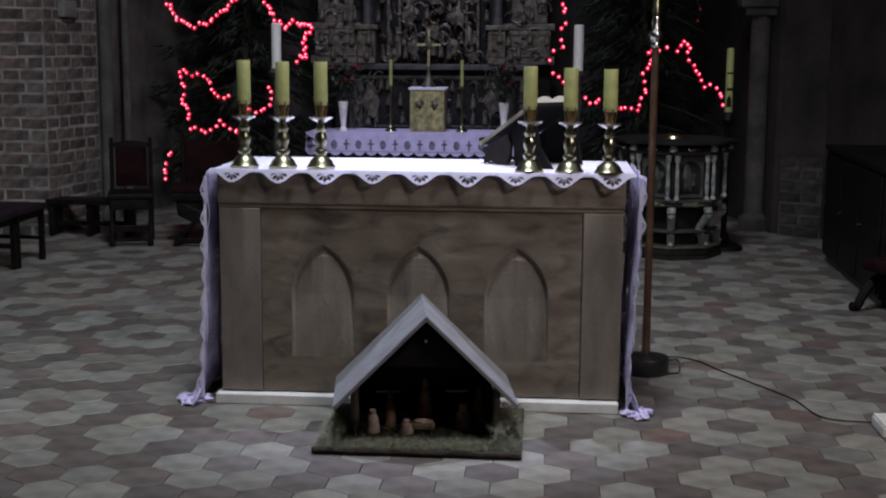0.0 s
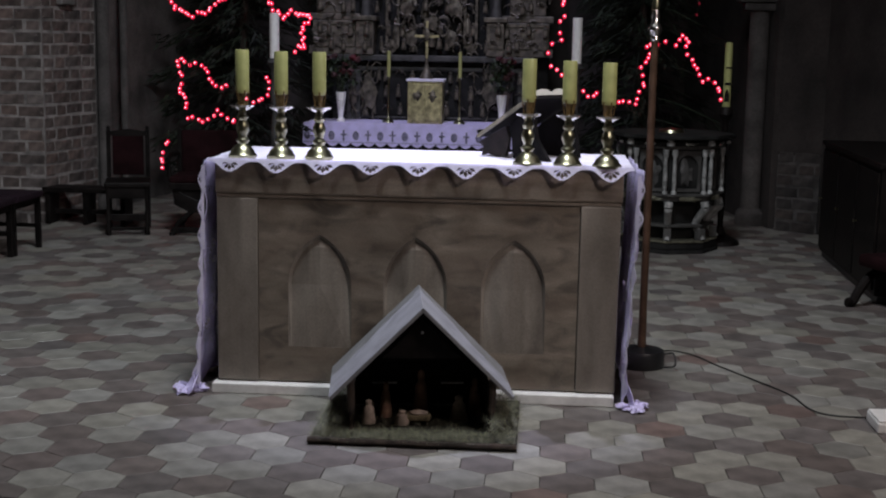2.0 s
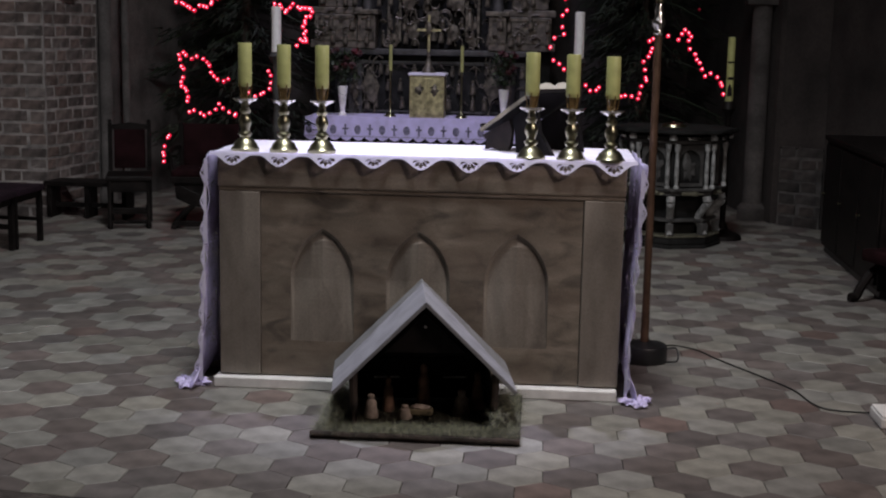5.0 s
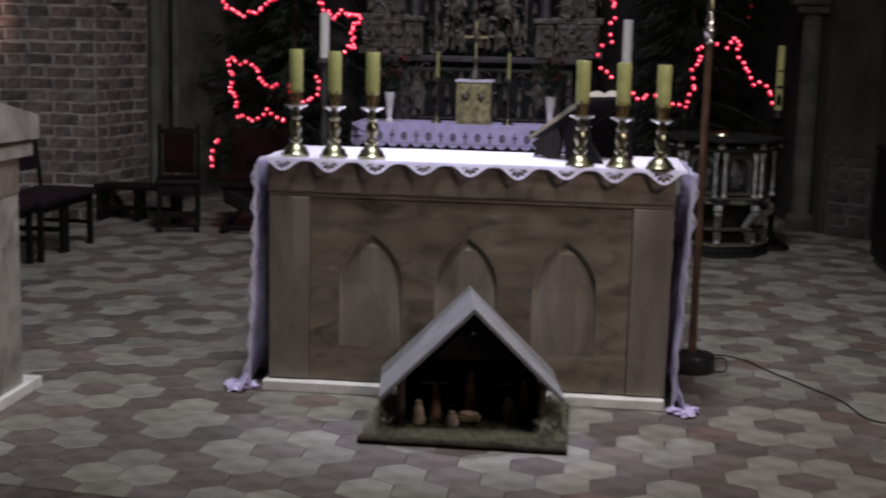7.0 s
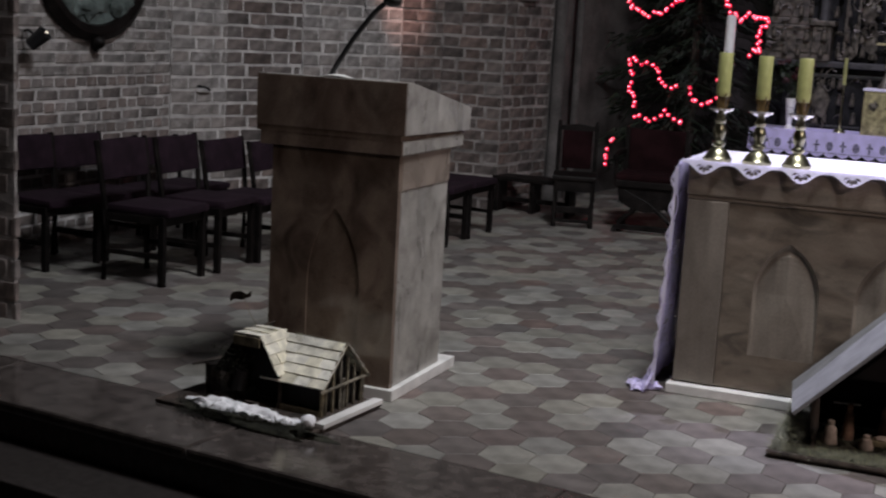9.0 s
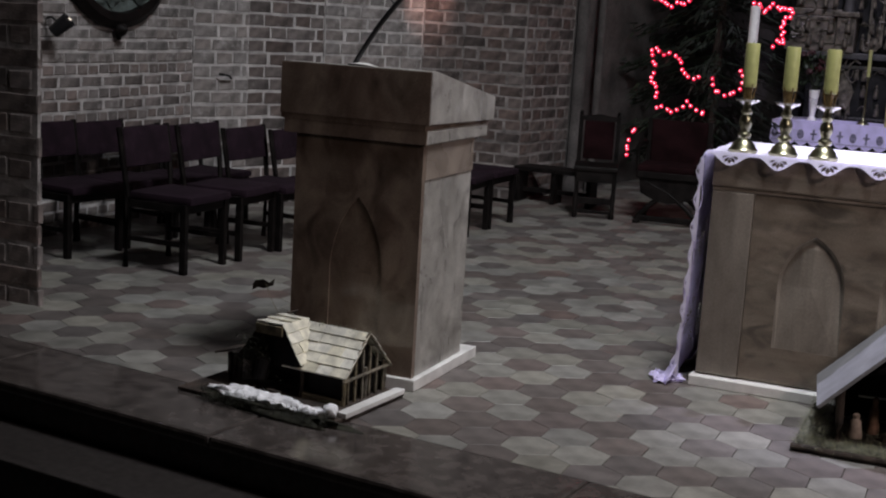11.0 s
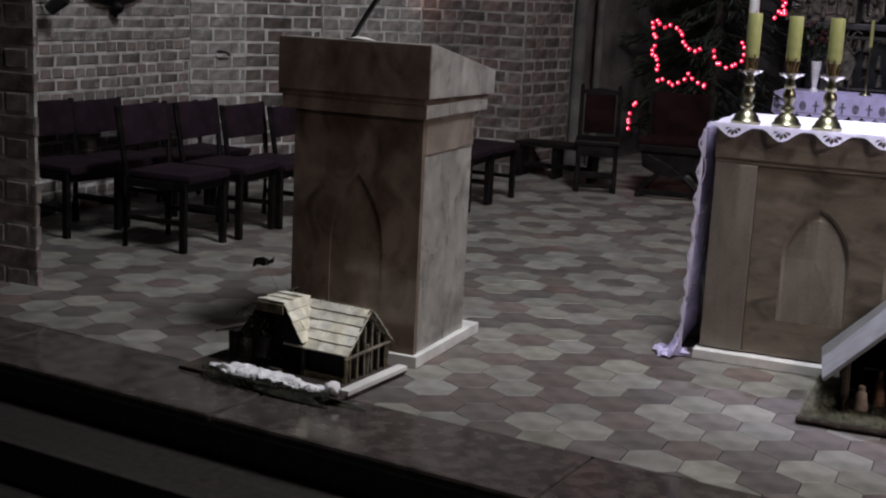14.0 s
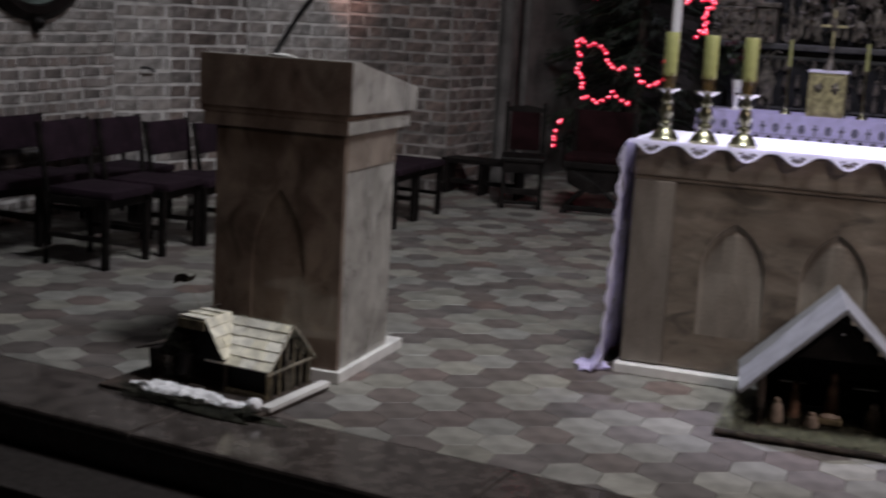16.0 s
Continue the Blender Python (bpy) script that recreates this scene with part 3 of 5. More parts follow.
def drape(side):
    """A hanging end that reaches the floor and trails forward."""
    x0 = -0.962 if side < 0 else 0.912
    b = bmesh.new()
    nz, nyy = 40, 40
    cols = []
    for j in range(nyy + 1):
        v = j / nyy
        col = []
        for i in range(nz + 1):
            u = i / nz
            z = -1.04 * u
            flare = (0.014 + 0.03 * u ** 2 if side < 0 else 0.026 - 0.046 * u) + 0.05 * max(0, u - 0.9) / 0.1
            fold = (0.006 + (0.016 if side < 0 else 0.004) * u) * math.sin(v * 17 + 1.5 * math.sin(u * 3) + side)
            edge = (0.014 * math.sin(u * 24) if side < 0 else 0.012 * math.sin(u * 21 + 1)) * max(0, 1 - v * 7)
            y = -0.035 + 0.70 * v - (0.02 * u + 0.09 * max(0, u - 0.9) / 0.1) * (1 - v)
            col.append(b.verts.new((x0 + side * (flare + fold + edge), y, max(z, -1.043))))
        cols.append(col)
    for j in range(nyy):
        for i in range(nz):
            b.faces.new((cols[j][i], cols[j + 1][i], cols[j + 1][i + 1], cols[j][i + 1]))
    ob = part("drape", b, NET, cloth, "hanging lace-edged end of the cloth", True)
    so = ob.modifiers.new("thickness", "SOLIDIFY")
    so.thickness = 0.003
    # scalloped lace along the front edge of the drape
    for k in range(8):
        o, hs = scallop(0.125, 0.016 + 0.006 * (k % 2))
        ob = part("edge_lace", plate(o, 0.0025, hs), LACE, cloth, "lace edging of the drape")
        u = (k + 0.5) / 8
        out = 0.016 + 0.03 * u * u if side < 0 else 0.028 - 0.046 * u
        turn = ((8, 62, 20, 74, 48, 70, 66, 30) if side < 0 else (6, 30, 76, 64, 80, 70, 76, 52))[k]
        ob.matrix_local = pose(x0 + side * out, -0.044 - 0.02 * u, -1.0 * u - 0.02, 0, 0, -side * turn) @ pose(0, 0, 0, 0, -90 * side, 0)
    # crumpled hem on the floor
    for k in range(4):
        bm = lump(0.034 if side > 0 else 0.042, k + 3 * side, (1.25, 0.8, 0.28), 0.8, 4)
        for v in bm.verts:
            v.co.z += 0.006 * noise.noise(v.co * 60) + 0.004 * noise.noise(v.co * 130)
        ob = part("hem_fold", bm, NET, cloth, "crumpled lace hem on the floor", True)
        ob.matrix_local = pose(x0 + side * ((0.06 if side < 0 else 0.0) + 0.022 * k), (-0.035 if side < 0 else -0.075) - 0.028 * (k % 3) + 0.01 * k, -1.034, 0, 0, 40 * k)


drape(-1)
drape(1)

# candlesticks with thick candles
STICK_PROFILE = [(0.061, 0), (0.064, 0.005), (0.063, 0.014), (0.055, 0.022), (0.05, 0.036), (0.034, 0.052), (0.022, 0.062), (0.024, 0.068), (0.03, 0.075), (0.03, 0.082), (0.02, 0.09),
                 (0.019, 0.1), (0.026, 0.118), (0.029, 0.134), (0.026, 0.15), (0.018, 0.166), (0.024, 0.174), (0.026, 0.182), (0.018, 0.192), (0.018, 0.208)]


def candlestick(m):
    t = thing("candlestick", m, "turned brass candlestick with a thick yellow-green candle", "candlestick", "candlesticks on the altar")
    part("foot", lathe(STICK_PROFILE[:7], 28), BRASS, t, "round brass foot", True)
    part("stem", lathe(STICK_PROFILE[6:], 24), BRASS, t, "baluster stem", True)
    part("drip_pan", lathe([(0.018, 0.208), (0.036, 0.22), (0.052, 0.226), (0.056, 0.235), (0.05, 0.233), (0.0, 0.23)], 28), SILVER, t, "pale metal drip pan", True)
    cup = part("cup", lathe([(0.019, 0.232), (0.014, 0.238), (0.014, 0.262), (0.02, 0.284), (0.024, 0.292), (0.01, 0.292)], 20), AMBER, t, "amber candle socket", True)
    for k in range(5):
        a = k * math.pi * 0.4 + 0.3
        part("cup_rib", tube([(0.02 * math.cos(a), 0.02 * math.sin(a), 0.236), (0.025 * math.cos(a), 0.025 * math.sin(a), 0.27), (0.0305 * math.cos(a), 0.0305 * math.sin(a), 0.302)], 0.0036, 6), AMBER, cup, "", True)
    c = part("candle", lathe([(0.018, 0.291), (0.027, 0.287), (0.0303, 0.294), (0.0305, 0.31), (0.0305, 0.474), (0.029, 0.479), (0.022, 0.477), (0.012, 0.472), (0.0, 0.471)], 28), WAX_GREEN, t, "thick yellow-green wax candle", True)
    part("wick", tube([(0, 0, 0.47), (0.001, 0, 0.48), (0.003, 0, 0.488)], 0.0015, 6), BLACK, c)
    return t


first = candlestick(pose(-0.83, 0.1, 1.054))
for k, (x, y, h) in enumerate(((-0.655, 0.1, 0.99), (-0.483, 0.1, 0.99), (0.448, 0.04, 0.965), (0.623, 0.04, 0.955), (0.793, 0.02, 0.945))):
    copy_thing(first, pose(x, y, 1.054, 0, 0, 50 * k) @ Matrix.Diagonal((1, 1, h, 1)))

# missal on its stand, turned towards the celebrant
stand = thing("book_stand", pose(0.325, 0.6, 1.055, 0, 0, -41), "dark wooden missal stand on the altar cloth", "book stand")
TILT = pose(0.0, 0, 0.09, 0, -31, 0)
part("desk", box((0.0, -0.16, 0), (0.36, 0.16, 0.016), 0.004, m=TILT), BOOK_SHADED, stand, "slanted wooden desk")
part("ledge", box((-0.012, -0.16, 0.0), (0.004, 0.16, 0.035), 0.004, m=TILT), BOOK_SHADED, stand)
part("side_rail", box((-0.01, -0.174, -0.004), (0.37, -0.161, 0.014), 0.005, m=TILT), BOOK_WOOD, stand, "pale slanted side rail")
part("foot_panel", plate([(0.0, 0), (0.035, 0.012), (0.1, 0.0), (0.15, 0.006), (0.165, 0.05), (0.17, 0.1), (0.15, 0.145), (0.0, 0.075), (-0.015, 0.06), (0.012, 0.04)], 0.02, m=pose(0, -0.15, 0)), BOOK_BROWN, stand, "scrolled brown foot panel")
# black panels stand in for the shaded gap under the desk
part("foot_panel", plate([(0.2, 0), (0.42, 0), (0.34, 0.1), (0.31, 0.25), (0.18, 0.16)], 0.02, m=pose(0, -0.15, 0)), BOOK_SHADED, stand)
part("foot_panel", plate([(0.0, 0), (0.36, 0), (0.31, 0.25), (0.0, 0.075)], 0.02, m=pose(0, 0.13, 0)), BOOK_SHADED, stand)
missal = thing("open_missal", pose(0.325, 0.6, 1.055, 0, 0, -41) @ TILT @ pose(0.24, 0.02, 0.018, 0, 0, 0) @ Matrix.Diagonal((0.75, 0.85, 0.8, 1)), "open missal with cream pages lying on its stand", "book")
for s in (-1, 1):
    b = bmesh.new()
    prof = [(0, 0.022), (0.03, 0.045), (0.07, 0.05), (0.12, 0.04), (0.17, 0.018), (0.17, 0.004), (0, 0.004)]
    rings = [[b.verts.new((x, s * y, z)) for y, z in prof] for x in (-0.15, 0.15)]
    for i in range(len(prof)):
        k = (i + 1) % len(prof)
        b.faces.new((rings[0][i], rings[0][k], rings[1][k], rings[1][i]))
    b.faces.new(rings[0])
    b.faces.new(rings[1][::-1])
    part("page_block", b, PAPER, missal, "cream paper pages")
part("cover", box((-0.16, -0.18, -0.001), (0.16, 0.18, 0.004), 0.001), RED_FABRIC, missal, "dark red cover")
part("ribbon", tube([(0.1, -0.15, 0.03), (0.12, -0.185, 0.01), (0.11, -0.185, -0.07)], 0.005, 6), RED_FABRIC, missal, "dark ribbon marker")

# pole with black foot
pole = thing("processional_pole", pose(1.035, 0.72, 0), "copper-brown pole with silver knob in a black round foot", "pole")
part("foot", lathe([(0.112, 0), (0.115, 0.006), (0.115, 0.07), (0.108, 0.085), (0.05, 0.092), (0.03, 0.1)], 36), BLACK, pole, "heavy black round foot", True)
part("shaft", lathe([(0.022, 0.095), (0.019, 0.3), (0.018, 1.62)], 18), POLE, pole, "copper-brown shaft", True)
part("knob", lathe([(0.018, 1.6), (0.026, 1.61), (0.022, 1.625), (0.034, 1.65), (0.036, 1.66), (0.03, 1.675), (0.02, 1.69), (0.022, 1.72), (0.016, 1.75)], 24), SILVER, pole, "silver knob", True)
part("upper_shaft", lathe([(0.018, 1.75), (0.02, 1.78), (0.015, 1.8), (0.015, 2.3), (0.0, 2.31)], 16), BRASS, pole, "brass upper shaft", True)
cable = solo("floor_cable", tube(smooth_line([(1.1, 0.92, 0.008), (1.2, 1.05, 0.005), (1.32, 0.97, 0.005), (1.41, 0.78, 0.005), (1.56, 0.5, 0.005), (1.68, 0.26, 0.005), (1.73, 0.02, 0.005), (1.81, -0.06, 0.005), (1.97, -0.08, 0.006)], 8), 0.0034, 7), RUBBER,
             "thin black cable lying across the floor tiles", "cable", smooth=True)
solo("cable_loop", tube(smooth_line([(1.13, 0.66, 0.01), (1.19, 0.62, 0.03), (1.19, 0.68, 0.075), (1.145, 0.7, 0.07)], 6), 0.005, 7), RUBBER, "short black cable loop beside the pole foot", "cable", smooth=True)
box_w = thing("socket_box", pose(2.0, -0.16, 0), "small white socket box on the floor", "socket box")
part("body", box((-0.06, -0.14, 0), (0.14, 0.06, 0.045), 0.008), WHITE_STONE, box_w)
part("lid", box((-0.055, -0.135, 0.045), (0.135, 0.055, 0.055), 0.004), WHITE_STONE, box_w)

# ---- crib in front of the altar ----
crib = thing("nativity_crib", pose(0.03, -0.4, 0), "open wooden nativity crib with grey gabled roof and hay", "nativity crib")
part("base_board", box((-0.415, -0.33, 0), (0.415, 0.35, 0.016), 0.003), DARK_WOOD, crib)
part("front_log", tube([(-0.415 + 0.083 * i, -0.335 + 0.003 * math.sin(i * 2), 0.018 + 0.002 * math.sin(i * 3)) for i in range(11)], 0.013, 8), BARK, crib, "bark-covered front log", True)
RX, RZ, EZ = 0.375, 0.542, 0.172
ang = math.degrees(math.atan2(RZ - EZ, RX))
for s in (-1, 1):
    L = math.hypot(RX, RZ - EZ)
    ob = part("roof_board", box((-0.0, -0.24, -0.016), (L, 0.25, 0.0), 0.003), GREY_BOARD, crib, "smooth grey roof board")
    ob.matrix_local = pose(0, 0.02, RZ, 0, ang, 0) if s > 0 else pose(0, 0.03, RZ, 0, ang, 180)
    for y in (-0.19, 0.22):
        part("post", tube([(s * 0.285, y, 0.014), (s * 0.283, y, 0.11), (s * 0.288, y, 0.24)], 0.016, 8), BARK, crib, "rough bark post", True)
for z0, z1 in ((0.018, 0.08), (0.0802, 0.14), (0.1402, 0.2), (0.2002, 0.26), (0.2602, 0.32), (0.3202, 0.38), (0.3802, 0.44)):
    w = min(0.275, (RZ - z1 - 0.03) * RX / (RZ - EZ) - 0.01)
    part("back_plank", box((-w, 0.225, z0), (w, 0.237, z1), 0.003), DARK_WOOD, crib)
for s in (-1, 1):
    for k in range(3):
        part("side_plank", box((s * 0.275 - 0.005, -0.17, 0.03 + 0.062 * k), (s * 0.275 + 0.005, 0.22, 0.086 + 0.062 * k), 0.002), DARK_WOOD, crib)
# white strips added where the altar plinth shows through gaps in the back
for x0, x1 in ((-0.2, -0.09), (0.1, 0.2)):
    part("plinth_slit", box((x0, 0.217, 0.112), (x1, 0.2245, 0.12), 0.001), WHITE_STONE, crib, "white strip standing in for the plinth seen through a gap")
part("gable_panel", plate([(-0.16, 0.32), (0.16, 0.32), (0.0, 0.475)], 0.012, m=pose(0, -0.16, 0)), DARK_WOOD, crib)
part("star", lathe([(0.0, -0.002), (0.006, 0.0), (0.0, 0.004)], 8, m=pose(0, -0.175, 0.43, 90, 0, 0)), WHITE_STONE, crib, "small pale star")


def hay_spot(r):
    e = r.random()
    if e < 0.5:
        return (r.uniform(-0.4, 0.4), r.uniform(-0.33, -0.2), 0.016 + r.uniform(0, 0.014))
    if e < 0.9:
        u = r.uniform(0.3, 0.41)
        return (r.choice((-1, 1)) * u, r.uniform(-0.32, 0.32), 0.016 + r.uniform(0, 0.09 if u < 0.37 else 0.03))
    return (r.uniform(-0.27, 0.27), r.uniform(-0.2, 0.2), 0.016 + r.uniform(0, 0.01))


for ob in list(crib.children):
    if ob.name.split(".")[0] in ("roof_board", "post", "back_plank", "side_plank", "plinth_slit", "gable_panel", "star"):
        ob.matrix_basis = pose(0, 0, 0, 0, 0, 7.5) @ ob.matrix_basis
part_mesh("hay", blades(6500, hay_spot, 0.055, 0.0011, 5, 0.45), HAY, crib, "loose dry hay", "stuff")
for i, (x, y, h, w, mat) in enumerate(((0.005, 0.05, 0.2, 0.032, CLAY), (-0.14, 0.02, 0.15, 0.026, CLAY), (-0.2, -0.08, 0.1, 0.03, CLAY_PALE), (0.17, 0.0, 0.11, 0.036, CLAY_PALE), (0.23, 0.1, 0.16, 0.028, CLAY), (-0.06, -0.08, 0.06, 0.03, CLAY_PALE))):
    prof = [(w, 0), (w * 1.05, h * 0.1), (w * 0.8, h * 0.45), (w * 0.75, h * 0.65), (w * 0.4, h * 0.78), (w * 0.5, h * 0.86), (w * 0.45, h * 0.95), (w * 0.15, h)]
    solo("nativity_figure", lathe(prof, 12), mat, "small painted clay nativity figure standing on the hay", "figurine", "nativity figures", m=pose(0.025 + x, -0.4 + y, 0.018, 0, 0, i * 40), smooth=True)
manger = thing("manger", pose(0.03, -0.46, 0.018), "tiny straw-filled manger in the crib", "manger")
part("trough", box((-0.05, -0.025, 0.015), (0.05, 0.025, 0.04), 0.006), STICK, manger)
for s in (-1, 1):
    part("leg", tube([(s * 0.04, -0.02, 0), (s * 0.03, 0.02, 0.02)], 0.004, 6), STICK, manger)
part("bundle", lump(0.028, 2, (1.4, 0.7, 0.5), 0.3, 2, m=pose(0, 0, 0.045)), CLAY_PALE, manger, "pale bundle")

# ---- lectern ----
lectern = thing("lectern", pose(-1.94, -0.86, 0), "polished brown marble lectern with a sloping top", "lectern")
part("plinth", box((-0.66, -0.02, 0), (0.012, 0.68, 0.05), 0.004), WHITE_STONE, lectern, "white stone plinth")
outer = [(-0.61, 0.051), (-0.012, 0.051), (-0.012, 1.044), (-0.61, 1.044)]
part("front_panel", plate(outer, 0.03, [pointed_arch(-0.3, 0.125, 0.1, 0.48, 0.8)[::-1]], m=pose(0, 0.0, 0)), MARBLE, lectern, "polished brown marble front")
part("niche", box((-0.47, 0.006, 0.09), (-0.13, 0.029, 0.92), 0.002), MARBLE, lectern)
part("shaft", box((-0.609, 0.031, 0.051), (-0.013, 0.54, 0.985), 0.004), MARBLE_PALE_LIT, lectern, "pale marble shaft, side light partly in its colour")
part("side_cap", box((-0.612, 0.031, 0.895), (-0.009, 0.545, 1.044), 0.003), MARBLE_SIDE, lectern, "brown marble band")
part("collar", box((-0.668, -0.003, 1.045), (0.004, 0.664, 1.104), 0.006), MARBLE_PALE_LIT, lectern)
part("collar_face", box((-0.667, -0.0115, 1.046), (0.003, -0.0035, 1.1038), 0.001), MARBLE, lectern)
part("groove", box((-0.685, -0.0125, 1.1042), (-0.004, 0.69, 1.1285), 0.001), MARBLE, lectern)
b = bmesh.new()
prof = [(-0.01, 1.129), (0.712, 1.115), (0.716, 1.222), (0.05, 1.347), (-0.01, 1.347)]
rings = [[b.verts.new((x, y, z)) for y, z in prof] for x in (-0.69, 0.014)]
for i in range(len(prof)):
    k = (i + 1) % len(prof)
    b.faces.new((rings[0][i], rings[0][k], rings[1][k], rings[1][i]))
b.faces.new(rings[0])
b.faces.new(rings[1][::-1])
bmesh.ops.bevel(b, geom=b.edges[:], offset=0.004, segments=2, affect="EDGES")
part("desk_block", b, MARBLE_PALE_LIT, lectern, "wedge-shaped marble desk")
# thin brown face keeps the desk front darker than its sides
part("desk_front", box((-0.688, -0.0145, 1.128), (0.012, -0.011, 1.344), 0.001), MARBLE, lectern, "polished brown face, darker than the desk sides")
mic = thing("gooseneck_microphone", pose(-2.30, -0.79, 1.347), "black gooseneck microphone on the lectern", "microphone")
part("base_plate", lathe([(0.07, 0), (0.07, 0.003), (0.05, 0.008), (0.025, 0.014)], 28, m=pose(0.02, 0, -0.004, -9, 0, 0)), WHITE_STONE, mic, "pale metal base", True)
part("neck", tube(smooth_line([(-0.022, 0, 0.005), (0.0, 0, 0.045), (0.068, 0, 0.15), (0.122, 0, 0.22), (0.175, 0, 0.28), (0.215, 0.0, 0.315)], 5), 0.011, 10), BLACK, mic, "black gooseneck", True)
part("windscreen", lump(0.034, 1, (1.25, 0.8, 0.8), 0.05, 3, m=pose(0.25, 0.0, 0.33, 0, 5, 0)), RUBBER, mic, "foam windscreen", True)
part("wire", tube(smooth_line([(0.15, 0.0, 0.255), (0.125, 0.01, 0.285), (0.11, 0.02, 0.34)], 5), 0.003, 6), BLACK, mic, "thin wire", True)

# ---- little stable beside the lectern ----
stable = thing("model_stable", pose(-2.28, -1.16, 0.005, 0, 0, -6), "model nativity stable with pale shingle roof, moss and cotton snow", "model stable")
part("base_board", box((-0.44, -0.3, 0), (0.32, 0.24, 0.014), 0.003), BARK, stable)
part("side_ledge", box((0.29, -0.22, 0.014), (0.335, 0.22, 0.035), 0.003), WHITE_STONE, stable, "white ledge")
# dark floor colour carries the shade inside the stable
part("floor_board", box((-0.3, -0.2, 0.014), (0.285, 0.2, 0.024), 0.002), BARK, stable)


def shingle_roof(parent, x0, x1, y_eave, z_eave, y_ridge, z_ridge, rows, along):
    """Rows of lapped shingles from eave to ridge; along: the axis of the ridge."""
    rng = random.Random(int((x0 + 3) * 100) + rows)
    for r in range(rows):
        t0, t1 = r / rows, (r + 1.25) / rows
        lift = 0.008
        ya, za = y_eave + (y_ridge - y_eave) * t0, z_eave + (z_ridge - z_eave) * t0 + lift
        yb, zb = y_eave + (y_ridge - y_eave) * min(1, t1), z_eave + (z_ridge - z_eave) * min(1, t1) - 0.001
        x = x0
        while x < x1 - 0.01:
            w = min(rng.uniform(0.05, 0.12), x1 - x)
            b = bmesh.new()
            d = rng.uniform(-0.002, 0.002)
            pts = [(x, ya + d, za), (x + w - 0.0015, ya + d, za), (x + w - 0.0015, yb, zb), (x, yb, zb)]
            if along == "y":
                pts = [(p[1], p[0], p[2]) for p in pts]
            lo = [b.verts.new(p) for p in pts]
            hi = [b.verts.new((p[0], p[1], p[2] + 0.005)) for p in pts]
            b.faces.new(lo[::-1])
            b.faces.new(hi)
            for i in range(4):
                b.faces.new((lo[i], lo[(i + 1) % 4], hi[(i + 1) % 4], hi[i]))
            part("shingle", b, SHINGLE, parent)
            x += w


shingle_roof(stable, -0.04, 0.27, -0.135, 0.13, 0.04, 0.292, 5, "x")
shingle_roof(stable, -0.04, 0.27, 0.205, 0.13, 0.04, 0.292, 4, "x")
shingle_roof(stable, -0.145, 0.03, 0.06, 0.152, -0.037, 0.308, 4, "y")
shingle_roof(stable, -0.165, -0.035, -0.142, 0.3, 0.045, 0.302, 3, "x")
# this slope lies in shade, painted as dark bark instead of shingles
ob = part("left_slope", box((0, -0.14, 0), (0.2, 0.03, 0.006), 0.002), BARK, stable, "roof slope with its shade put in a dark colour")
ob.matrix_local = pose(-0.163, 0, 0.304, 0, 58, 180)
part("fascia", box((-0.166, -0.152, 0.262), (-0.034, -0.143, 0.302), 0.003), STICK, stable, "weathered brown fascia board")
for x, y in ((0.25, -0.115), (0.25, 0.04), (0.25, 0.185), (0.05, -0.12), (-0.08, 0.185), (-0.27, -0.12), (-0.16, -0.13), (-0.27, 0.18), (0.1, 0.185)):
    part("post", tube([(x, y, 0.02), (x + 0.002, y, 0.08), (x, y, 0.15)], 0.009, 7), BARK if x < 0.2 else STICK, stable, "", True)
for k in range(6):
    y = -0.095 + 0.052 * k
    part("wall_slat", box((0.246, y, 0.024), (0.256, y + 0.012, 0.15 + 0.12 * (1 - abs(y - 0.04) / 0.17) - 0.02), 0.002), STICK, stable)
# black sheet fills the gable in place of the shade behind the slats
part("gable_shade", plate([(-0.1, 0.03), (0.18, 0.03), (0.18, 0.12), (0.04, 0.27), (-0.1, 0.12)], 0.008, m=pose(0.238, 0, 0, 0, 0, 90)), DARK_WOOD, stable, "black sheet for the shade inside the gable")
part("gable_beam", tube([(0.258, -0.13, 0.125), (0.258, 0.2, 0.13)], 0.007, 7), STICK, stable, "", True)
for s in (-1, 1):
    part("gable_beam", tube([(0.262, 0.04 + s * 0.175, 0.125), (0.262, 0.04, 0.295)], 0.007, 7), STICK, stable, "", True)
# dark sheets close the wing and porch openings in place of shade
part("wing_shade", plate([(-0.27, 0.13), (0.05, 0.13), (0.05, 0.155), (-0.04, 0.294), (-0.16, 0.294), (-0.27, 0.145)], 0.008, m=pose(0, -0.128, 0)), DARK_WOOD, stable, "dark sheet standing in for the shaded wing opening")
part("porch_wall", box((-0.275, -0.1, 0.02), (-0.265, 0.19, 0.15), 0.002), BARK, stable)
part("porch_shade", box((-0.26, -0.04, 0.03), (0.05, -0.032, 0.15), 0.002), DARK_WOOD, stable, "dark sheet standing in for shade under the porch")
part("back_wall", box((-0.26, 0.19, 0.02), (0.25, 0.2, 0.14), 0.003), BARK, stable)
# another dark sheet for the shade under the main eave
part("front_shade", box((0.05, -0.1, 0.02), (0.24, -0.092, 0.14), 0.002), DARK_WOOD, stable)
part("sill", box((0.04, -0.125, 0.014), (0.245, -0.105, 0.045), 0.003), STICK, stable, "brown sill board")
b = box((0, 0, 0), (0.12, 0.13, 0.008), 0.003)
part("awning", b, BARK, stable, "small dark lean-to roof").matrix_local = pose(-0.39, -0.13, 0.128, 0, -17, 0)
for x in (-0.285, -0.31):
    part("awning_post", tube([(x, -0.12, 0.012), (x - 0.005, -0.12, 0.145)], 0.011, 7), BARK, stable, "", True)
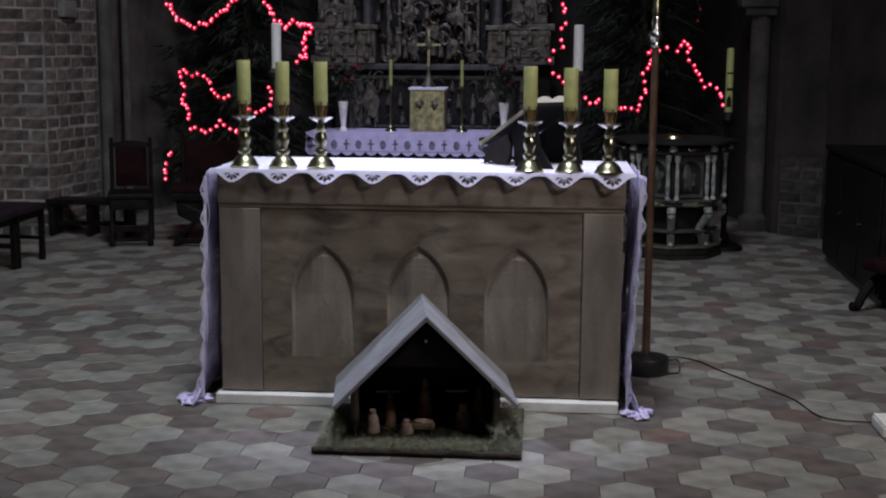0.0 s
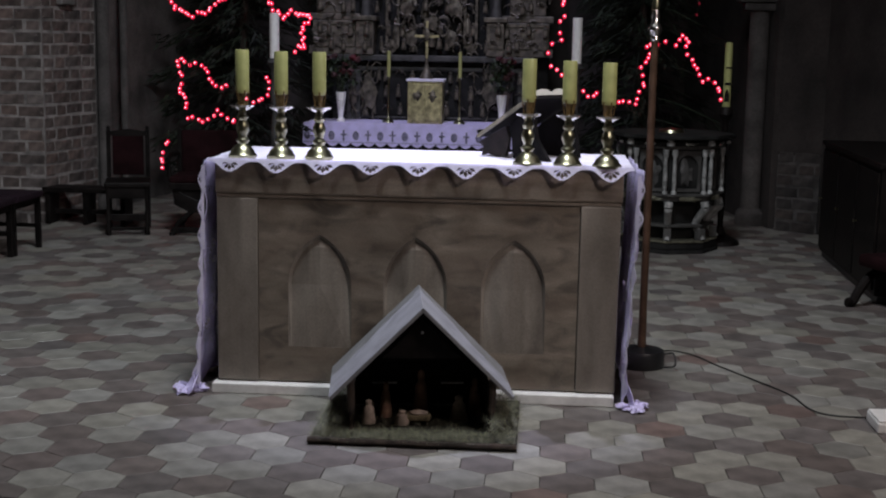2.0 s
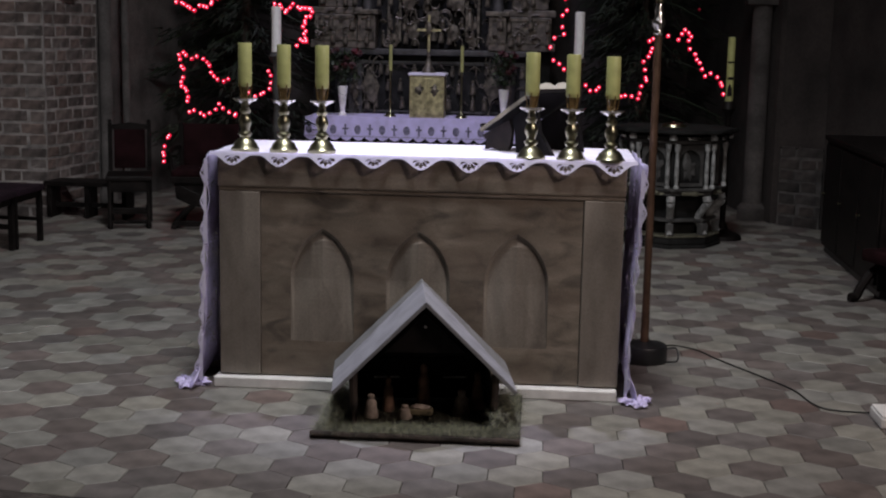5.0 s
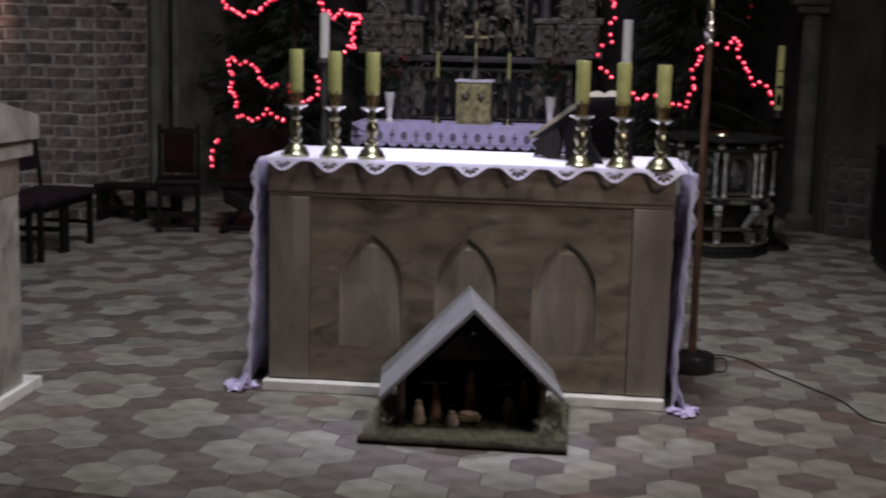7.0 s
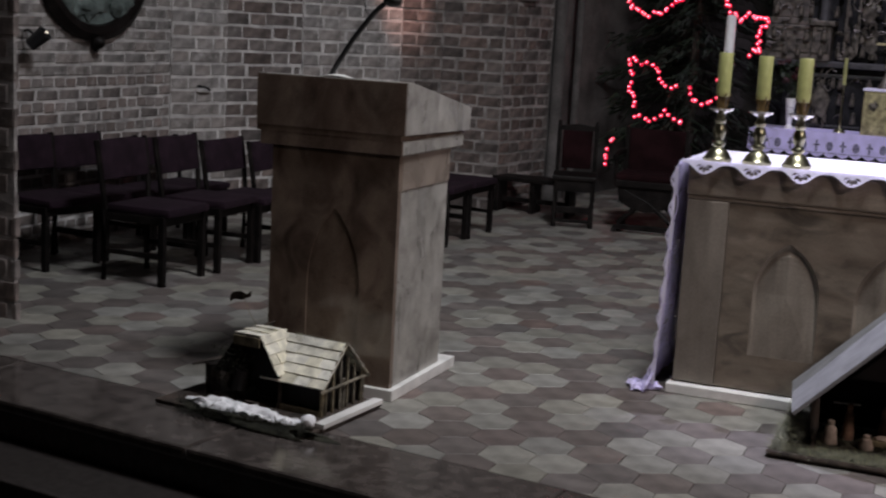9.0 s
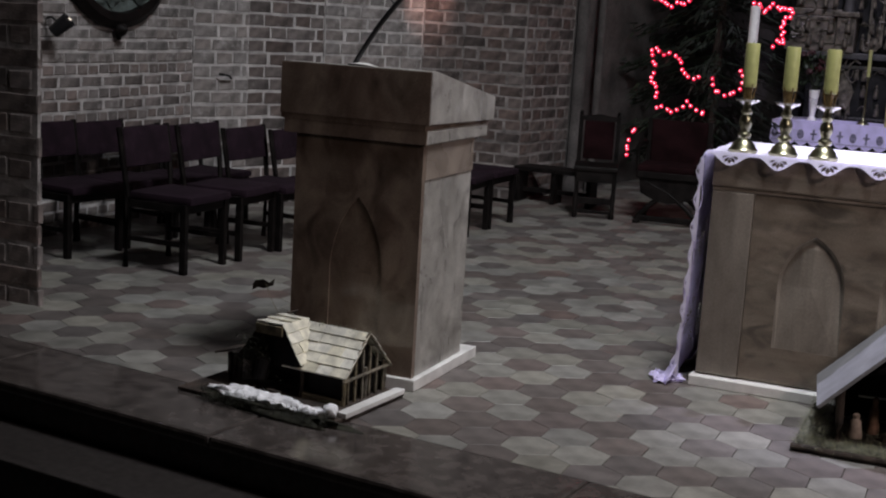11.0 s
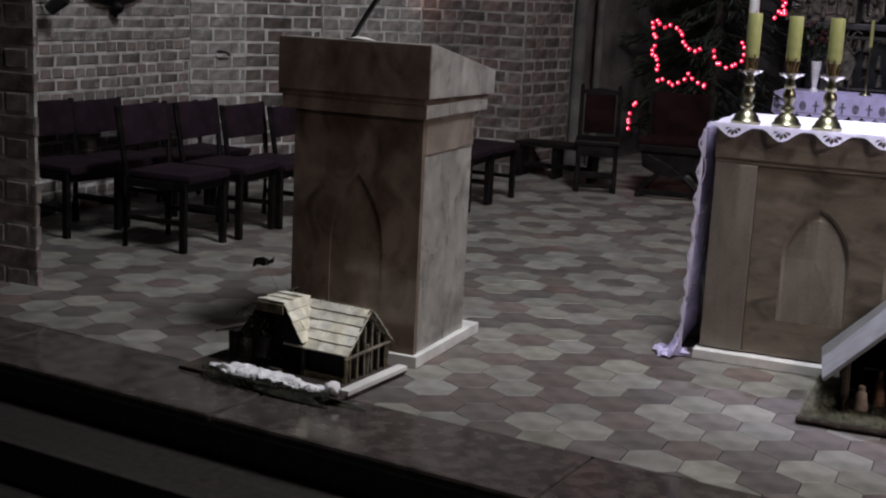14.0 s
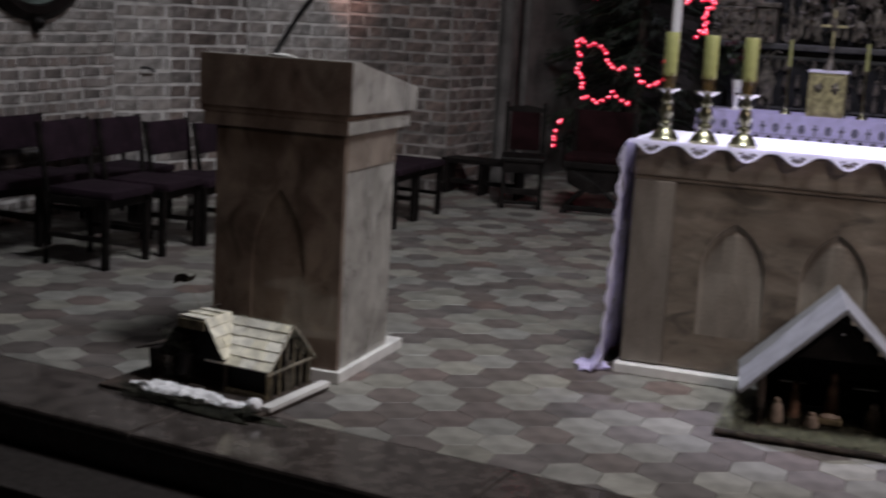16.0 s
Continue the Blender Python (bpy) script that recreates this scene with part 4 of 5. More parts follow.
part("tree_trunk", tube([(-0.12, -0.16, 0.014), (-0.125, -0.162, 0.08), (-0.12, -0.15, 0.16)], 0.03, 9), DARK_WOOD, stable, "dark stump", True)
part_mesh("sprigs", blades(420, lambda r: (-0.17 + r.gauss(0, 0.045), -0.14 + r.gauss(0, 0.012), r.uniform(0.05, 0.24)), 0.045, 0.0022, 14, 0.6), MOSS, stable, "dark dry sprigs", "stuff")
part("low_wall", box((-0.25, -0.17, 0.014), (-0.17, -0.15, 0.05), 0.005), BARK, stable)
part("low_wall", box((-0.08, -0.18, 0.014), (-0.02, -0.16, 0.045), 0.005), BARK, stable)
bm = lump(0.1, 5, (2.7, 0.5, 0.22), 0.5, 5)
for v in bm.verts:
    q = v.co.copy()
    v.co += Vector((0, 0.012 * noise.noise(q * 26), 0.011 * noise.noise(q * 38 + Vector((7, 0, 0))) + 0.005 * noise.noise(q * 90)))
bmesh.ops.transform(bm, matrix=pose(-0.008, -0.272, 0.036, 0, 0, -3), verts=bm.verts)
part("snow_strip", bm, COTTON, stable, "cotton wool snow", True)
part("snow_ball", lump(0.03, 8, (1.1, 1, 0.9), 0.3, 3, m=pose(0.282, -0.25, 0.045)), COTTON, stable, "cotton wool tuft", True)
part("moss_bank", lump(0.1, 9, (3.1, 0.5, 0.3), 0.9, 5, m=pose(0.01, -0.295, 0.01)), MOSS, stable, "dark moss bank", True)
part_mesh("moss", blades(1500, lambda r: (r.uniform(-0.3, 0.32), r.uniform(-0.36, -0.3), r.uniform(0.0, 0.045)), 0.03, 0.0012, 8, 1.2), MOSS, stable, "dark moss fringe", "stuff")
part_mesh("straw", blades(150, lambda r: (r.uniform(-0.16, 0.27), r.uniform(0.01, 0.06), r.uniform(0.288, 0.302)), 0.03, 0.0009, 9, 0.8), HAY, stable, "stray straw on the ridge", "stuff")
part("star_wire", tube([(-0.155, 0.0, 0.3), (-0.2, 0.0, 0.36), (-0.235, 0.0, 0.43)], 0.0013, 5), STICK, stable)
part("star_sign", plate([(-0.09, 0.0), (-0.06, 0.012), (-0.03, 0.006), (0.02, 0.02), (0.028, 0.045), (0.0, 0.03), (-0.03, 0.045), (-0.07, 0.04), (-0.085, 0.025)], 0.004, m=pose(-0.215, 0.0, 0.405, 0, -8, 0)), BARK, stable, "dark comet-shaped star")

# ---- chairs ----


def stacking_chair(m):
    """Chair with front at +x."""
    t = thing("chair", m, "dark-framed chair with plum upholstered seat and back", "chair", "upholstered chairs")
    seat = box((-0.2, -0.21, 0.405), (0.24, 0.21, 0.455), 0.016)
    part("seat", seat, FABRIC, t, "plum fabric seat", True)
    back = box((-0.018, -0.22, -0.115), (0.018, 0.22, 0.115), 0.014, m=pose(-0.236, 0, 0.7, 0, -9, 0))
    part("backrest", back, FABRIC, t, "plum fabric backrest", True)
    for s in (-1, 1):
        part("front_leg", box((0.17, s * 0.205 - 0.018, 0), (0.21, s * 0.205 + 0.018, 0.41), 0.004), DARK_WOOD, t)
        part("rear_post", tube([(-0.21, s * 0.215, 0), (-0.2, s * 0.215, 0.42), (-0.222, s * 0.225, 0.6), (-0.256, s * 0.23, 0.82)], 0.018, 8), DARK_WOOD, t, "", True)
        part("side_rail", box((-0.2, s * 0.205 - 0.012, 0.36), (0.19, s * 0.205 + 0.012, 0.405), 0.003), DARK_WOOD, t)
        part("stretcher", box((-0.2, s * 0.205 - 0.009, 0.16), (0.19, s * 0.205 + 0.009, 0.19), 0.003), DARK_WOOD, t)
    part("front_rail", box((0.18, -0.19, 0.35), (0.2, 0.19, 0.405), 0.003), DARK_WOOD, t)
    part("rear_rail", box((-0.215, -0.2, 0.36), (-0.195, 0.2, 0.4), 0.003), DARK_WOOD, t)
    return t


chair = stacking_chair(pose(-4.22, 0.68, 0))
for x, y, a, h in ((-4.2, 1.22, 2, 0.985), (-4.16, 1.68, -3, 0.93), (-4.06, 2.1, 1, 0.9), (-4.98, 0.66, -9, 0.95), (-4.94, 1.14, -4, 0.93), (-4.95, 1.62, 2, 0.86), (-4.94, 2.08, 0, 0.84), (-3.42, 3.5, -3, 0.95), (-3.43, 3.03, 2, 0.95), (-3.47, 2.55, 0, 0.95)):
    copy_thing(chair, pose(x, y, 0, 0, 0, a) @ Matrix.Diagonal((1, 1, h, 1)))

side = thing("side_chair", pose(-2.82, 4.6, 0, 0, 0, 16) @ Matrix.Diagonal((1, 1, 0.89, 1)), "tall dark carved side chair with red velvet back", "chair")
for s in (-1, 1):
    part("front_leg", lathe([(0.02, 0), (0.024, 0.03), (0.016, 0.06), (0.022, 0.2), (0.014, 0.24), (0.022, 0.44)], 12, m=pose(s * 0.15, -0.2, 0)), DARK_WOOD, side, "", True)
    part("rear_post", box((s * 0.155 - 0.018, 0.17, 0), (s * 0.155 + 0.018, 0.205, 0.92), 0.004), DARK_WOOD, side)
    part("finial", lathe([(0.014, 0), (0.02, 0.012), (0.012, 0.026), (0.0, 0.034)], 10, m=pose(s * 0.155, 0.187, 0.92)), DARK_WOOD, side, "", True)
    part("side_stretcher", box((s * 0.15 - 0.01, -0.2, 0.1), (s * 0.15 + 0.01, 0.19, 0.13), 0.003), DARK_WOOD, side)
part("seat", box((-0.18, -0.23, 0.43), (0.18, 0.2, 0.475), 0.012), DARK_WOOD, side)
part("front_stretcher", box((-0.15, -0.21, 0.13), (0.15, -0.19, 0.19), 0.004), DARK_WOOD, side)
part("lower_stretcher", box((-0.15, -0.2, 0.04), (0.15, -0.18, 0.07), 0.003), DARK_WOOD, side)
part("apron", box((-0.15, -0.215, 0.33), (0.15, -0.195, 0.43), 0.004), DARK_WOOD, side)
part("back_panel", box((-0.125, 0.16, 0.5), (0.125, 0.19, 0.86), 0.01), RED_FABRIC, side, "red velvet back")
part("crest_rail", plate([(-0.15, 0.86), (0.15, 0.86), (0.15, 0.9), (0.06, 0.915), (0, 0.925), (-0.06, 0.915), (-0.15, 0.9)], 0.03, m=pose(0, 0.165, 0)), DARK_WOOD, side)

arm = thing("cross_legged_armchair", pose(-2.2, 4.72, 0, 0, 0, 6) @ Matrix.Diagonal((0.9, 1, 0.95, 1)), "dark cross-legged armchair with wide red velvet back", "armchair")
for y in (-0.22, 0.16):
    for s in (-1, 1):
        part("curved_leg", tube(smooth_line([(-s * 0.28, y, 0.02), (-s * 0.2, y, 0.12), (0, y, 0.27), (s * 0.2, y, 0.36), (s * 0.29, y, 0.47)], 5), 0.022, 8), DARK_WOOD, arm, "", True)
for s in (-1, 1):
    part("sled_foot", box((s * 0.27 - 0.025, -0.27, 0), (s * 0.27 + 0.025, 0.2, 0.035), 0.006), DARK_WOOD, arm)
    part("armrest", tube(smooth_line([(s * 0.3, -0.27, 0.64), (s * 0.3, -0.1, 0.665), (s * 0.29, 0.18, 0.66)], 4), 0.022, 8), DARK_WOOD, arm, "", True)
    part("arm_post", tube([(s * 0.29, -0.22, 0.46), (s * 0.3, -0.23, 0.65)], 0.018, 8), DARK_WOOD, arm, "", True)
    part("back_post", box((s * 0.275 - 0.02, 0.16, 0.44), (s * 0.275 + 0.02, 0.2, 0.87), 0.005), DARK_WOOD, arm)
part("seat", box((-0.29, -0.25, 0.44), (0.29, 0.18, 0.5), 0.02), RED_FABRIC, arm, "red velvet seat")
part("seat_rail", box((-0.29, -0.265, 0.39), (0.29, -0.245, 0.445), 0.005), DARK_WOOD, arm)
part("apron", plate([(-0.27, 0.39), (-0.25, 0.26), (-0.12, 0.2), (0.0, 0.18), (0.12, 0.2), (0.25, 0.26), (0.27, 0.39)], 0.02, m=pose(0, -0.24, 0)), DARK_WOOD, arm)
part("front_rail", box((-0.27, -0.25, 0.02), (0.27, -0.22, 0.07), 0.005), DARK_WOOD, arm)
part("backrest", box((-0.255, 0.165, 0.48), (0.255, 0.195, 0.86), 0.012), RED_FABRIC, arm, "wide red velvet back")

bench = thing("low_bench", pose(-3.28, 4.98, 0, 0, 0, 0), "low dark wooden bench against the brick pilaster", "bench")
part("seat", box((-0.36, -0.13, 0.27), (0.36, 0.13, 0.31), 0.006), DARK_WOOD, bench)
for x in (-0.32, 0.0, 0.32):
    part("leg", box((x - 0.02, -0.11, 0), (x + 0.02, 0.11, 0.27), 0.004), DARK_WOOD, bench)
part("stretcher", box((-0.3, -0.015, 0.08), (0.3, 0.015, 0.12), 0.003), DARK_WOOD, bench)

throne = thing("curved_leg_chair", pose(2.86, 2.3, 0, 0, 0, 20), "dark armchair with scrolled feet beside the wall", "armchair")
for sx, sy in ((-1, -1), (-1, 1), (1, -1), (1, 1)):
    part("scroll_leg", tube(smooth_line([(sx * 0.38, sy * 0.24, 0.03), (sx * 0.34, sy * 0.24, 0.03), (sx * 0.3, sy * 0.24, 0.1), (sx * 0.22, sy * 0.24, 0.19), (sx * 0.05, sy * 0.24, 0.25)], 5), 0.03, 8), DARK_WOOD, throne, "", True)
part("seat", box((-0.3, -0.28, 0.25), (0.3, 0.28, 0.33), 0.03), RED_FABRIC, throne, "dark red seat")
part("backrest", box((0.24, -0.28, 0.33), (0.3, 0.28, 0.8), 0.02), RED_FABRIC, throne)

cab = thing("dark_cabinet", pose(2.66, 4.4, 0, 0, 0, -1.5), "black-brown wooden cabinet along the wall", "cabinet")
part("body", box((0.0, -1.9, 0.05), (0.45, 0.0, 0.85), 0.006), DARK_WOOD, cab)
part("top", box((-0.02, -1.92, 0.85), (0.46, 0.02, 0.885), 0.006), DARK_WOOD, cab)
part("base", box((0.02, -1.88, 0), (0.45, -0.02, 0.05), 0.003), BLACK, cab)
for k in range(3):
    d = part("door", box((-0.014, -0.61 - 0.62 * k, 0.08), (0.0, -0.03 - 0.62 * k, 0.82), 0.004), DARK_WOOD, cab)
    part("handle", lathe([(0.006, 0), (0.006, 0.012), (0.012, 0.02), (0.0, 0.028)], 10, m=pose(-0.014, -0.08 - 0.62 * k, 0.45, 0, -90, 0)), BRASS, d, "small brass knob", True)

# ---- font ----
FX, FY = 1.52, 4.6
font = thing("baptismal_font", pose(FX, FY, 0, 0, 0, 17), "ornate octagonal font with silvered columns and dark rim", "font")


def octagon(r, z0, z1, bevel=0.006, r2=None):
    r2 = r2 or r
    b = bmesh.new()
    lo = [b.verts.new((r * math.cos(math.pi / 8 + k * math.pi / 4), r * math.sin(math.pi / 8 + k * math.pi / 4), z0)) for k in range(8)]
    hi = [b.verts.new((r2 * math.cos(math.pi / 8 + k * math.pi / 4), r2 * math.sin(math.pi / 8 + k * math.pi / 4), z1)) for k in range(8)]
    b.faces.new(lo[::-1])
    b.faces.new(hi)
    for k in range(8):
        b.faces.new((lo[k], lo[(k + 1) % 8], hi[(k + 1) % 8], hi[k]))
    if bevel:
        bmesh.ops.bevel(b, geom=b.edges[:], offset=bevel, segments=2, affect="EDGES")
    return b


part("base_step", octagon(0.4, -0.003, 0.03), RETABLE, font)
part("brass_band", octagon(0.385, 0.03, 0.085, 0.008), RETABLE, font)
part("base_moulding", octagon(0.39, 0.085, 0.1, 0.005), BRASS_MATT, font, "thin brass moulding")
part("lower_rail", octagon(0.36, 0.2, 0.222, 0.006), RETABLE_GREY, font)
part("pedestal", octagon(0.26, 0.09, 0.4, 0.01, 0.3), RETABLE, font)
part("lower_rim", octagon(0.4, 0.405, 0.44, 0.008), RETABLE_GREY, font, "grey moulded rim")
part("rim_moulding", octagon(0.425, 0.44, 0.462, 0.006), RETABLE_GREY, font)
part("drum", octagon(0.35, 0.46, 0.8, 0.006), RETABLE, font)
part("upper_rim", octagon(0.42, 0.8, 0.83, 0.008), RETABLE_GREY, font)
part("cornice", octagon(0.44, 0.83, 0.86, 0.01), RETABLE, font)
part("lid", octagon(0.5, 0.875, 0.905, 0.01), RETABLE, font, "dark wooden lid")
part("lid_boss", lathe([(0.1, 0.905), (0.09, 0.925), (0.03, 0.94), (0.0, 0.945)], 20), BRASS, font, "brass boss", True)
for k in range(8):
    a = math.pi / 8 + k * math.pi / 4
    am = a + math.pi / 8
    ca, sa, cm, sm = math.cos(a), math.sin(a), math.cos(am), math.sin(am)
    for d in (-0.085, 0.085):
        x, y = 0.4 * math.cos(a + d), 0.4 * math.sin(a + d)
        part("column", lathe([(0.021, 0.462), (0.021, 0.48), (0.013, 0.49), (0.018, 0.55), (0.013, 0.72), (0.011, 0.735), (0.02, 0.75), (0.022, 0.775), (0.022, 0.8)], 12, m=pose(x, y, 0)), FONT_WHITE, font, "silvered column", True)
    part("finial", lathe([(0.03, 0.83), (0.034, 0.85), (0.022, 0.862), (0.026, 0.875), (0.0, 0.89)], 10, m=pose(0.425 * ca, 0.425 * sa, 0)), FONT_WHITE, font, "silvered boss", True)
    arch = [(x, z) for x, z in pointed_arch(0.0, 0.085, 0.5, 0.66, 0.755)]
    frame_out = [(-0.11, 0.475), (0.11, 0.475), (0.11, 0.79), (-0.11, 0.79)]
    part("panel_frame", plate(frame_out, 0.014, [arch[::-1]], m=pose(0.342 * cm, 0.342 * sm, 0, 0, 0, math.degrees(am) + 90)), RETABLE_GREY, font, "arched panel frame")
    part("panel_relief", lump(0.05, k + 20, (0.9, 0.3, 1.8), 0.9, 3, m=pose(0.33 * cm, 0.33 * sm, 0.61, 0, 0, math.degrees(am) - 90)), RETABLE_GREY, font, "carved relief", True)
    part("scroll", tube(smooth_line([(0.37 * ca, 0.37 * sa, 0.1), (0.345 * ca, 0.345 * sa, 0.15), (0.3 * ca, 0.3 * sa, 0.22), (0.36 * ca, 0.36 * sa, 0.31), (0.39 * ca, 0.39 * sa, 0.345), (0.38 * ca, 0.38 * sa, 0.4)], 7), 0.026, 9, taper=0.034), FONT_WHITE, font, "silvered scroll bracket", True)
    part("bracket_block", box((-0.03, -0.03, 0.1), (0.03, 0.03, 0.19), 0.006, m=pose(0.35 * ca, 0.35 * sa, 0, 0, 0, math.degrees(a))), RETABLE_GREY, font)
    part("swag", lump(0.05, k + 40, (1.5, 0.4, 0.4), 0.8, 2, m=pose(0.385 * cm, 0.385 * sm, 0.425, 0, 0, math.degrees(am) - 90)), BRASS_MATT, font, "", True)
    part("spandrel", lump(0.03, k + 60, (1.6, 0.4, 0.6), 0.7, 2, m=pose(0.41 * cm, 0.41 * sm, 0.845, 0, 0, math.degrees(am) - 90)), SILVER, font, "", True)

pas = thing("paschal_candle_stand", pose(1.965, 4.85, 0), "yellow paschal candle on a dark stand", "candle stand")
part("foot", lathe([(0.16, 0), (0.15, 0.03), (0.05, 0.08), (0.025, 0.14)], 24), DARK_WOOD, pas, "", True)
part("shaft", lathe([(0.022, 0.12), (0.03, 0.4), (0.02, 0.6), (0.024, 0.98), (0.06, 1.04), (0.045, 1.1)], 16), DARK_WOOD, pas, "", True)
pc = part("candle", lathe([(0.031, 1.09), (0.029, 1.6), (0.0, 1.605)], 20), WAX_GREEN, pas, "tall yellow candle", True)
part("emblem", plate([(-0.018, 0), (0.018, 0), (0.018, 0.06), (0.0, 0.1), (-0.018, 0.06)], 0.003, m=pose(-0.004, -0.034, 1.14)), DARK_WOOD, pc, "dark emblem")
part("emblem_cross", box((-0.022, -0.034, 1.27), (0.022, -0.028, 1.29), 0.001), DARK_WOOD, pc)
part("emblem_band", box((-0.024, -0.034, 1.4), (0.024, -0.027, 1.412), 0.001), DARK_WOOD, pc)

# ---- rear altar, tabernacle and retable ----
RXC = -0.64
rear = thing("rear_altar", pose(RXC, 7.02, 0), "dark rear altar table under the carved retable", "altar")
part("body", box((-1.1, 0.03, 0), (1.1, 0.55, 0.72), 0.01), RETABLE, rear)
part("mensa", box((-1.17, 0.0, 0.72), (1.17, 0.6, 0.755), 0.006), RETABLE, rear)
rc = thing("embroidered_altar_cloth", pose(RXC, 7.0, 0.757), "white rear altar cloth embroidered with crosses and medallions", "cloth")
part("top_sheet", box((-1.16, -0.006, 0), (1.16, 0.6, 0.006), 0.002), LINEN_BLUE, rc)
hem = [(-1.18, 0.006)] + [(-1.19 + 0.0, -0.18)]
NS = 20
for i in range(NS * 4 + 1):
    u = i / (NS * 4)
    hem.append((-1.19 + 2.38 * u, -0.19 - 0.036 * abs(math.sin(u * NS * math.pi))))
hem += [(1.19, -0.18), (1.18, 0.006)]
part("frontal", plate(hem, 0.004, m=pose(0, -0.012, 0)), LINEN_BLUE, rc, "lace-edged frontal")
for i in range(20):
    x = -1.1457 + 0.1206 * i
    if i % 2:
        bm = box((x - 0.009, -0.0155, -0.17), (x + 0.009, -0.0125, -0.065), 0.001)
        box((x - 0.03, -0.0155, -0.117), (x + 0.03, -0.0125, -0.1), 0.001, bm)
        part("cross_motif", bm, LACE_SHADE, rc, "grey embroidered cross")
    else:
        bm = lathe([(0.032, 0), (0.032, 0.003), (0.0, 0.003)], 14, m=pose(x, -0.0125, -0.118, 90, 0, 0) @ Matrix.Diagonal((1, 1.4, 1, 1)))
        part("medallion_motif", bm, LACE_SHADE, rc, "grey embroidered medallion")
part("lace_line", box((-1.18, -0.015, -0.186), (1.18, -0.0125, -0.181), 0.0005), LACE_SHADE, rc)

tab = thing("tabernacle", pose(RXC, 7.25, 0.764), "gilded tabernacle with a cross on its lid", "tabernacle")
part("body", box((-0.17, -0.15, 0), (0.17, 0.15, 0.41), 0.008), GILT, tab)
for s in (-1, 1):
    d = part("door", box((min(s * 0.004, s * 0.155), -0.162, 0.03), (max(s * 0.004, s * 0.155), -0.15, 0.385), 0.004), GILT, tab, "gilt door")
    part("relief", lump(0.04, 3 + s, (0.9, 0.25, 1.2), 0.7, 3, m=pose(s * 0.075, -0.163, 0.27)), GILT_DULL, d, "dark relief", True)
    part("handle", box((s * 0.06 - 0.03, -0.168, 0.288), (s * 0.06 + 0.03, -0.162, 0.3), 0.001), DARK_WOOD, d)
part("lid", box((-0.185, -0.165, 0.41), (0.185, 0.16, 0.435), 0.008), LINEN, tab, "white cloth on the lid")
cross = thing("altar_cross", pose(RXC, 7.25, 1.2), "gilt standing cross on the tabernacle", "cross")
part("foot", lathe([(0.07, 0), (0.06, 0.03), (0.035, 0.07), (0.018, 0.14), (0.012, 0.2)], 20), GILT_DULL, cross, "", True)
part("upright", box((-0.012, -0.01, 0.2), (0.012, 0.01, 0.56), 0.003), GILT, cross)
part("arm", box((-0.12, -0.01, 0.4), (0.12, 0.01, 0.425), 0.003), GILT, cross, "bright gilt arm")
part("ornament", lump(0.03, 4, (0.9, 0.3, 2.0), 0.4, 2, m=pose(0, -0.02, 0.43)), GILT_DULL, cross, "", True)


def slim_candle(m):
    t = thing("slim_candlestick", m, "slim gilt candlestick with a yellow candle on the rear altar", "candlestick", "slim candlesticks")
    part("foot", lathe([(0.06, 0), (0.055, 0.015), (0.02, 0.035), (0.01, 0.06)], 18), BRASS, t, "", True)
    part("stem", lathe([(0.01, 0.05), (0.014, 0.12), (0.008, 0.2), (0.009, 0.4), (0.014, 0.43), (0.025, 0.45), (0.01, 0.455)], 12), BRASS, t, "", True)
    part("candle", lathe([(0.017, 0.45), (0.0165, 0.7), (0.0, 0.704)], 12), WAX_GREEN, t, "slim yellow candle", True)
    return t


s1 = slim_candle(pose(-1.01, 7.2, 0.764))
copy_thing(s1, pose(-0.305, 7.2, 0.764))


def vase(m):
    t = thing("vase", m, "white vase of dark red flowers on the rear altar", "vase", "vases on the rear altar")
    part("body", lathe([(0.045, 0), (0.04, 0.01), (0.022, 0.04), (0.03, 0.1), (0.048, 0.25), (0.05, 0.29), (0.044, 0.288), (0.02, 0.1)], 20), WAX_WHITE, t, "white ceramic vase", True)
    rng = random.Random(4)
    stem = bmesh.new()
    fl = []
    for k in range(13):
        a, r, z = rng.uniform(0, 6.28), rng.uniform(0.05, 0.22), rng.uniform(0.42, 0.66)
        p = (r * math.cos(a), 0.5 * r * math.sin(a), z)
        tube([(0, 0, 0.27), (p[0] * 0.4, p[1] * 0.4, z * 0.75), p], 0.003, 5, stem)
        fl.append(p)
    part("stems", stem, LEAF, t, "dark stems")
    for k, p in enumerate(fl):
        part("flower", lump(0.034, k, (1, 1, 0.8), 0.8, 2, m=Matrix.Translation(p)), FLOWER, t, "dark red bloom", True)
    part_mesh("foliage", blades(260, lambda r: (r.uniform(-0.17, 0.17), r.uniform(-0.07, 0.07), r.uniform(0.32, 0.62)), 0.09, 0.012, 3, 1.3), LEAF, t, "dark leaves")
    return t


v1 = vase(pose(-1.485, 7.2, 0.764))
copy_thing(v1, pose(0.11, 7.2, 0.764, 0, 0, 70))


def tall_candle(m):
    t = thing("floor_candlestick", m, "tall dark candlestick with a white candle", "candlestick", "floor candlesticks")
    part("foot", lathe([(0.17, 0), (0.15, 0.04), (0.06, 0.09), (0.03, 0.15)], 24), RETABLE, t, "", True)
    part("shaft", lathe([(0.03, 0.14), (0.05, 0.3), (0.025, 0.45), (0.04, 0.7), (0.022, 0.95), (0.045, 1.1), (0.025, 1.2), (0.035, 1.3), (0.07, 1.36), (0.045, 1.4)], 16), RETABLE_GREY, t, "", True)
    part("candle", lathe([(0.043, 1.39), (0.043, 1.795), (0.03, 1.801), (0.0, 1.795)], 22), WAX_WHITE, t, "thick white candle", True)
    return t


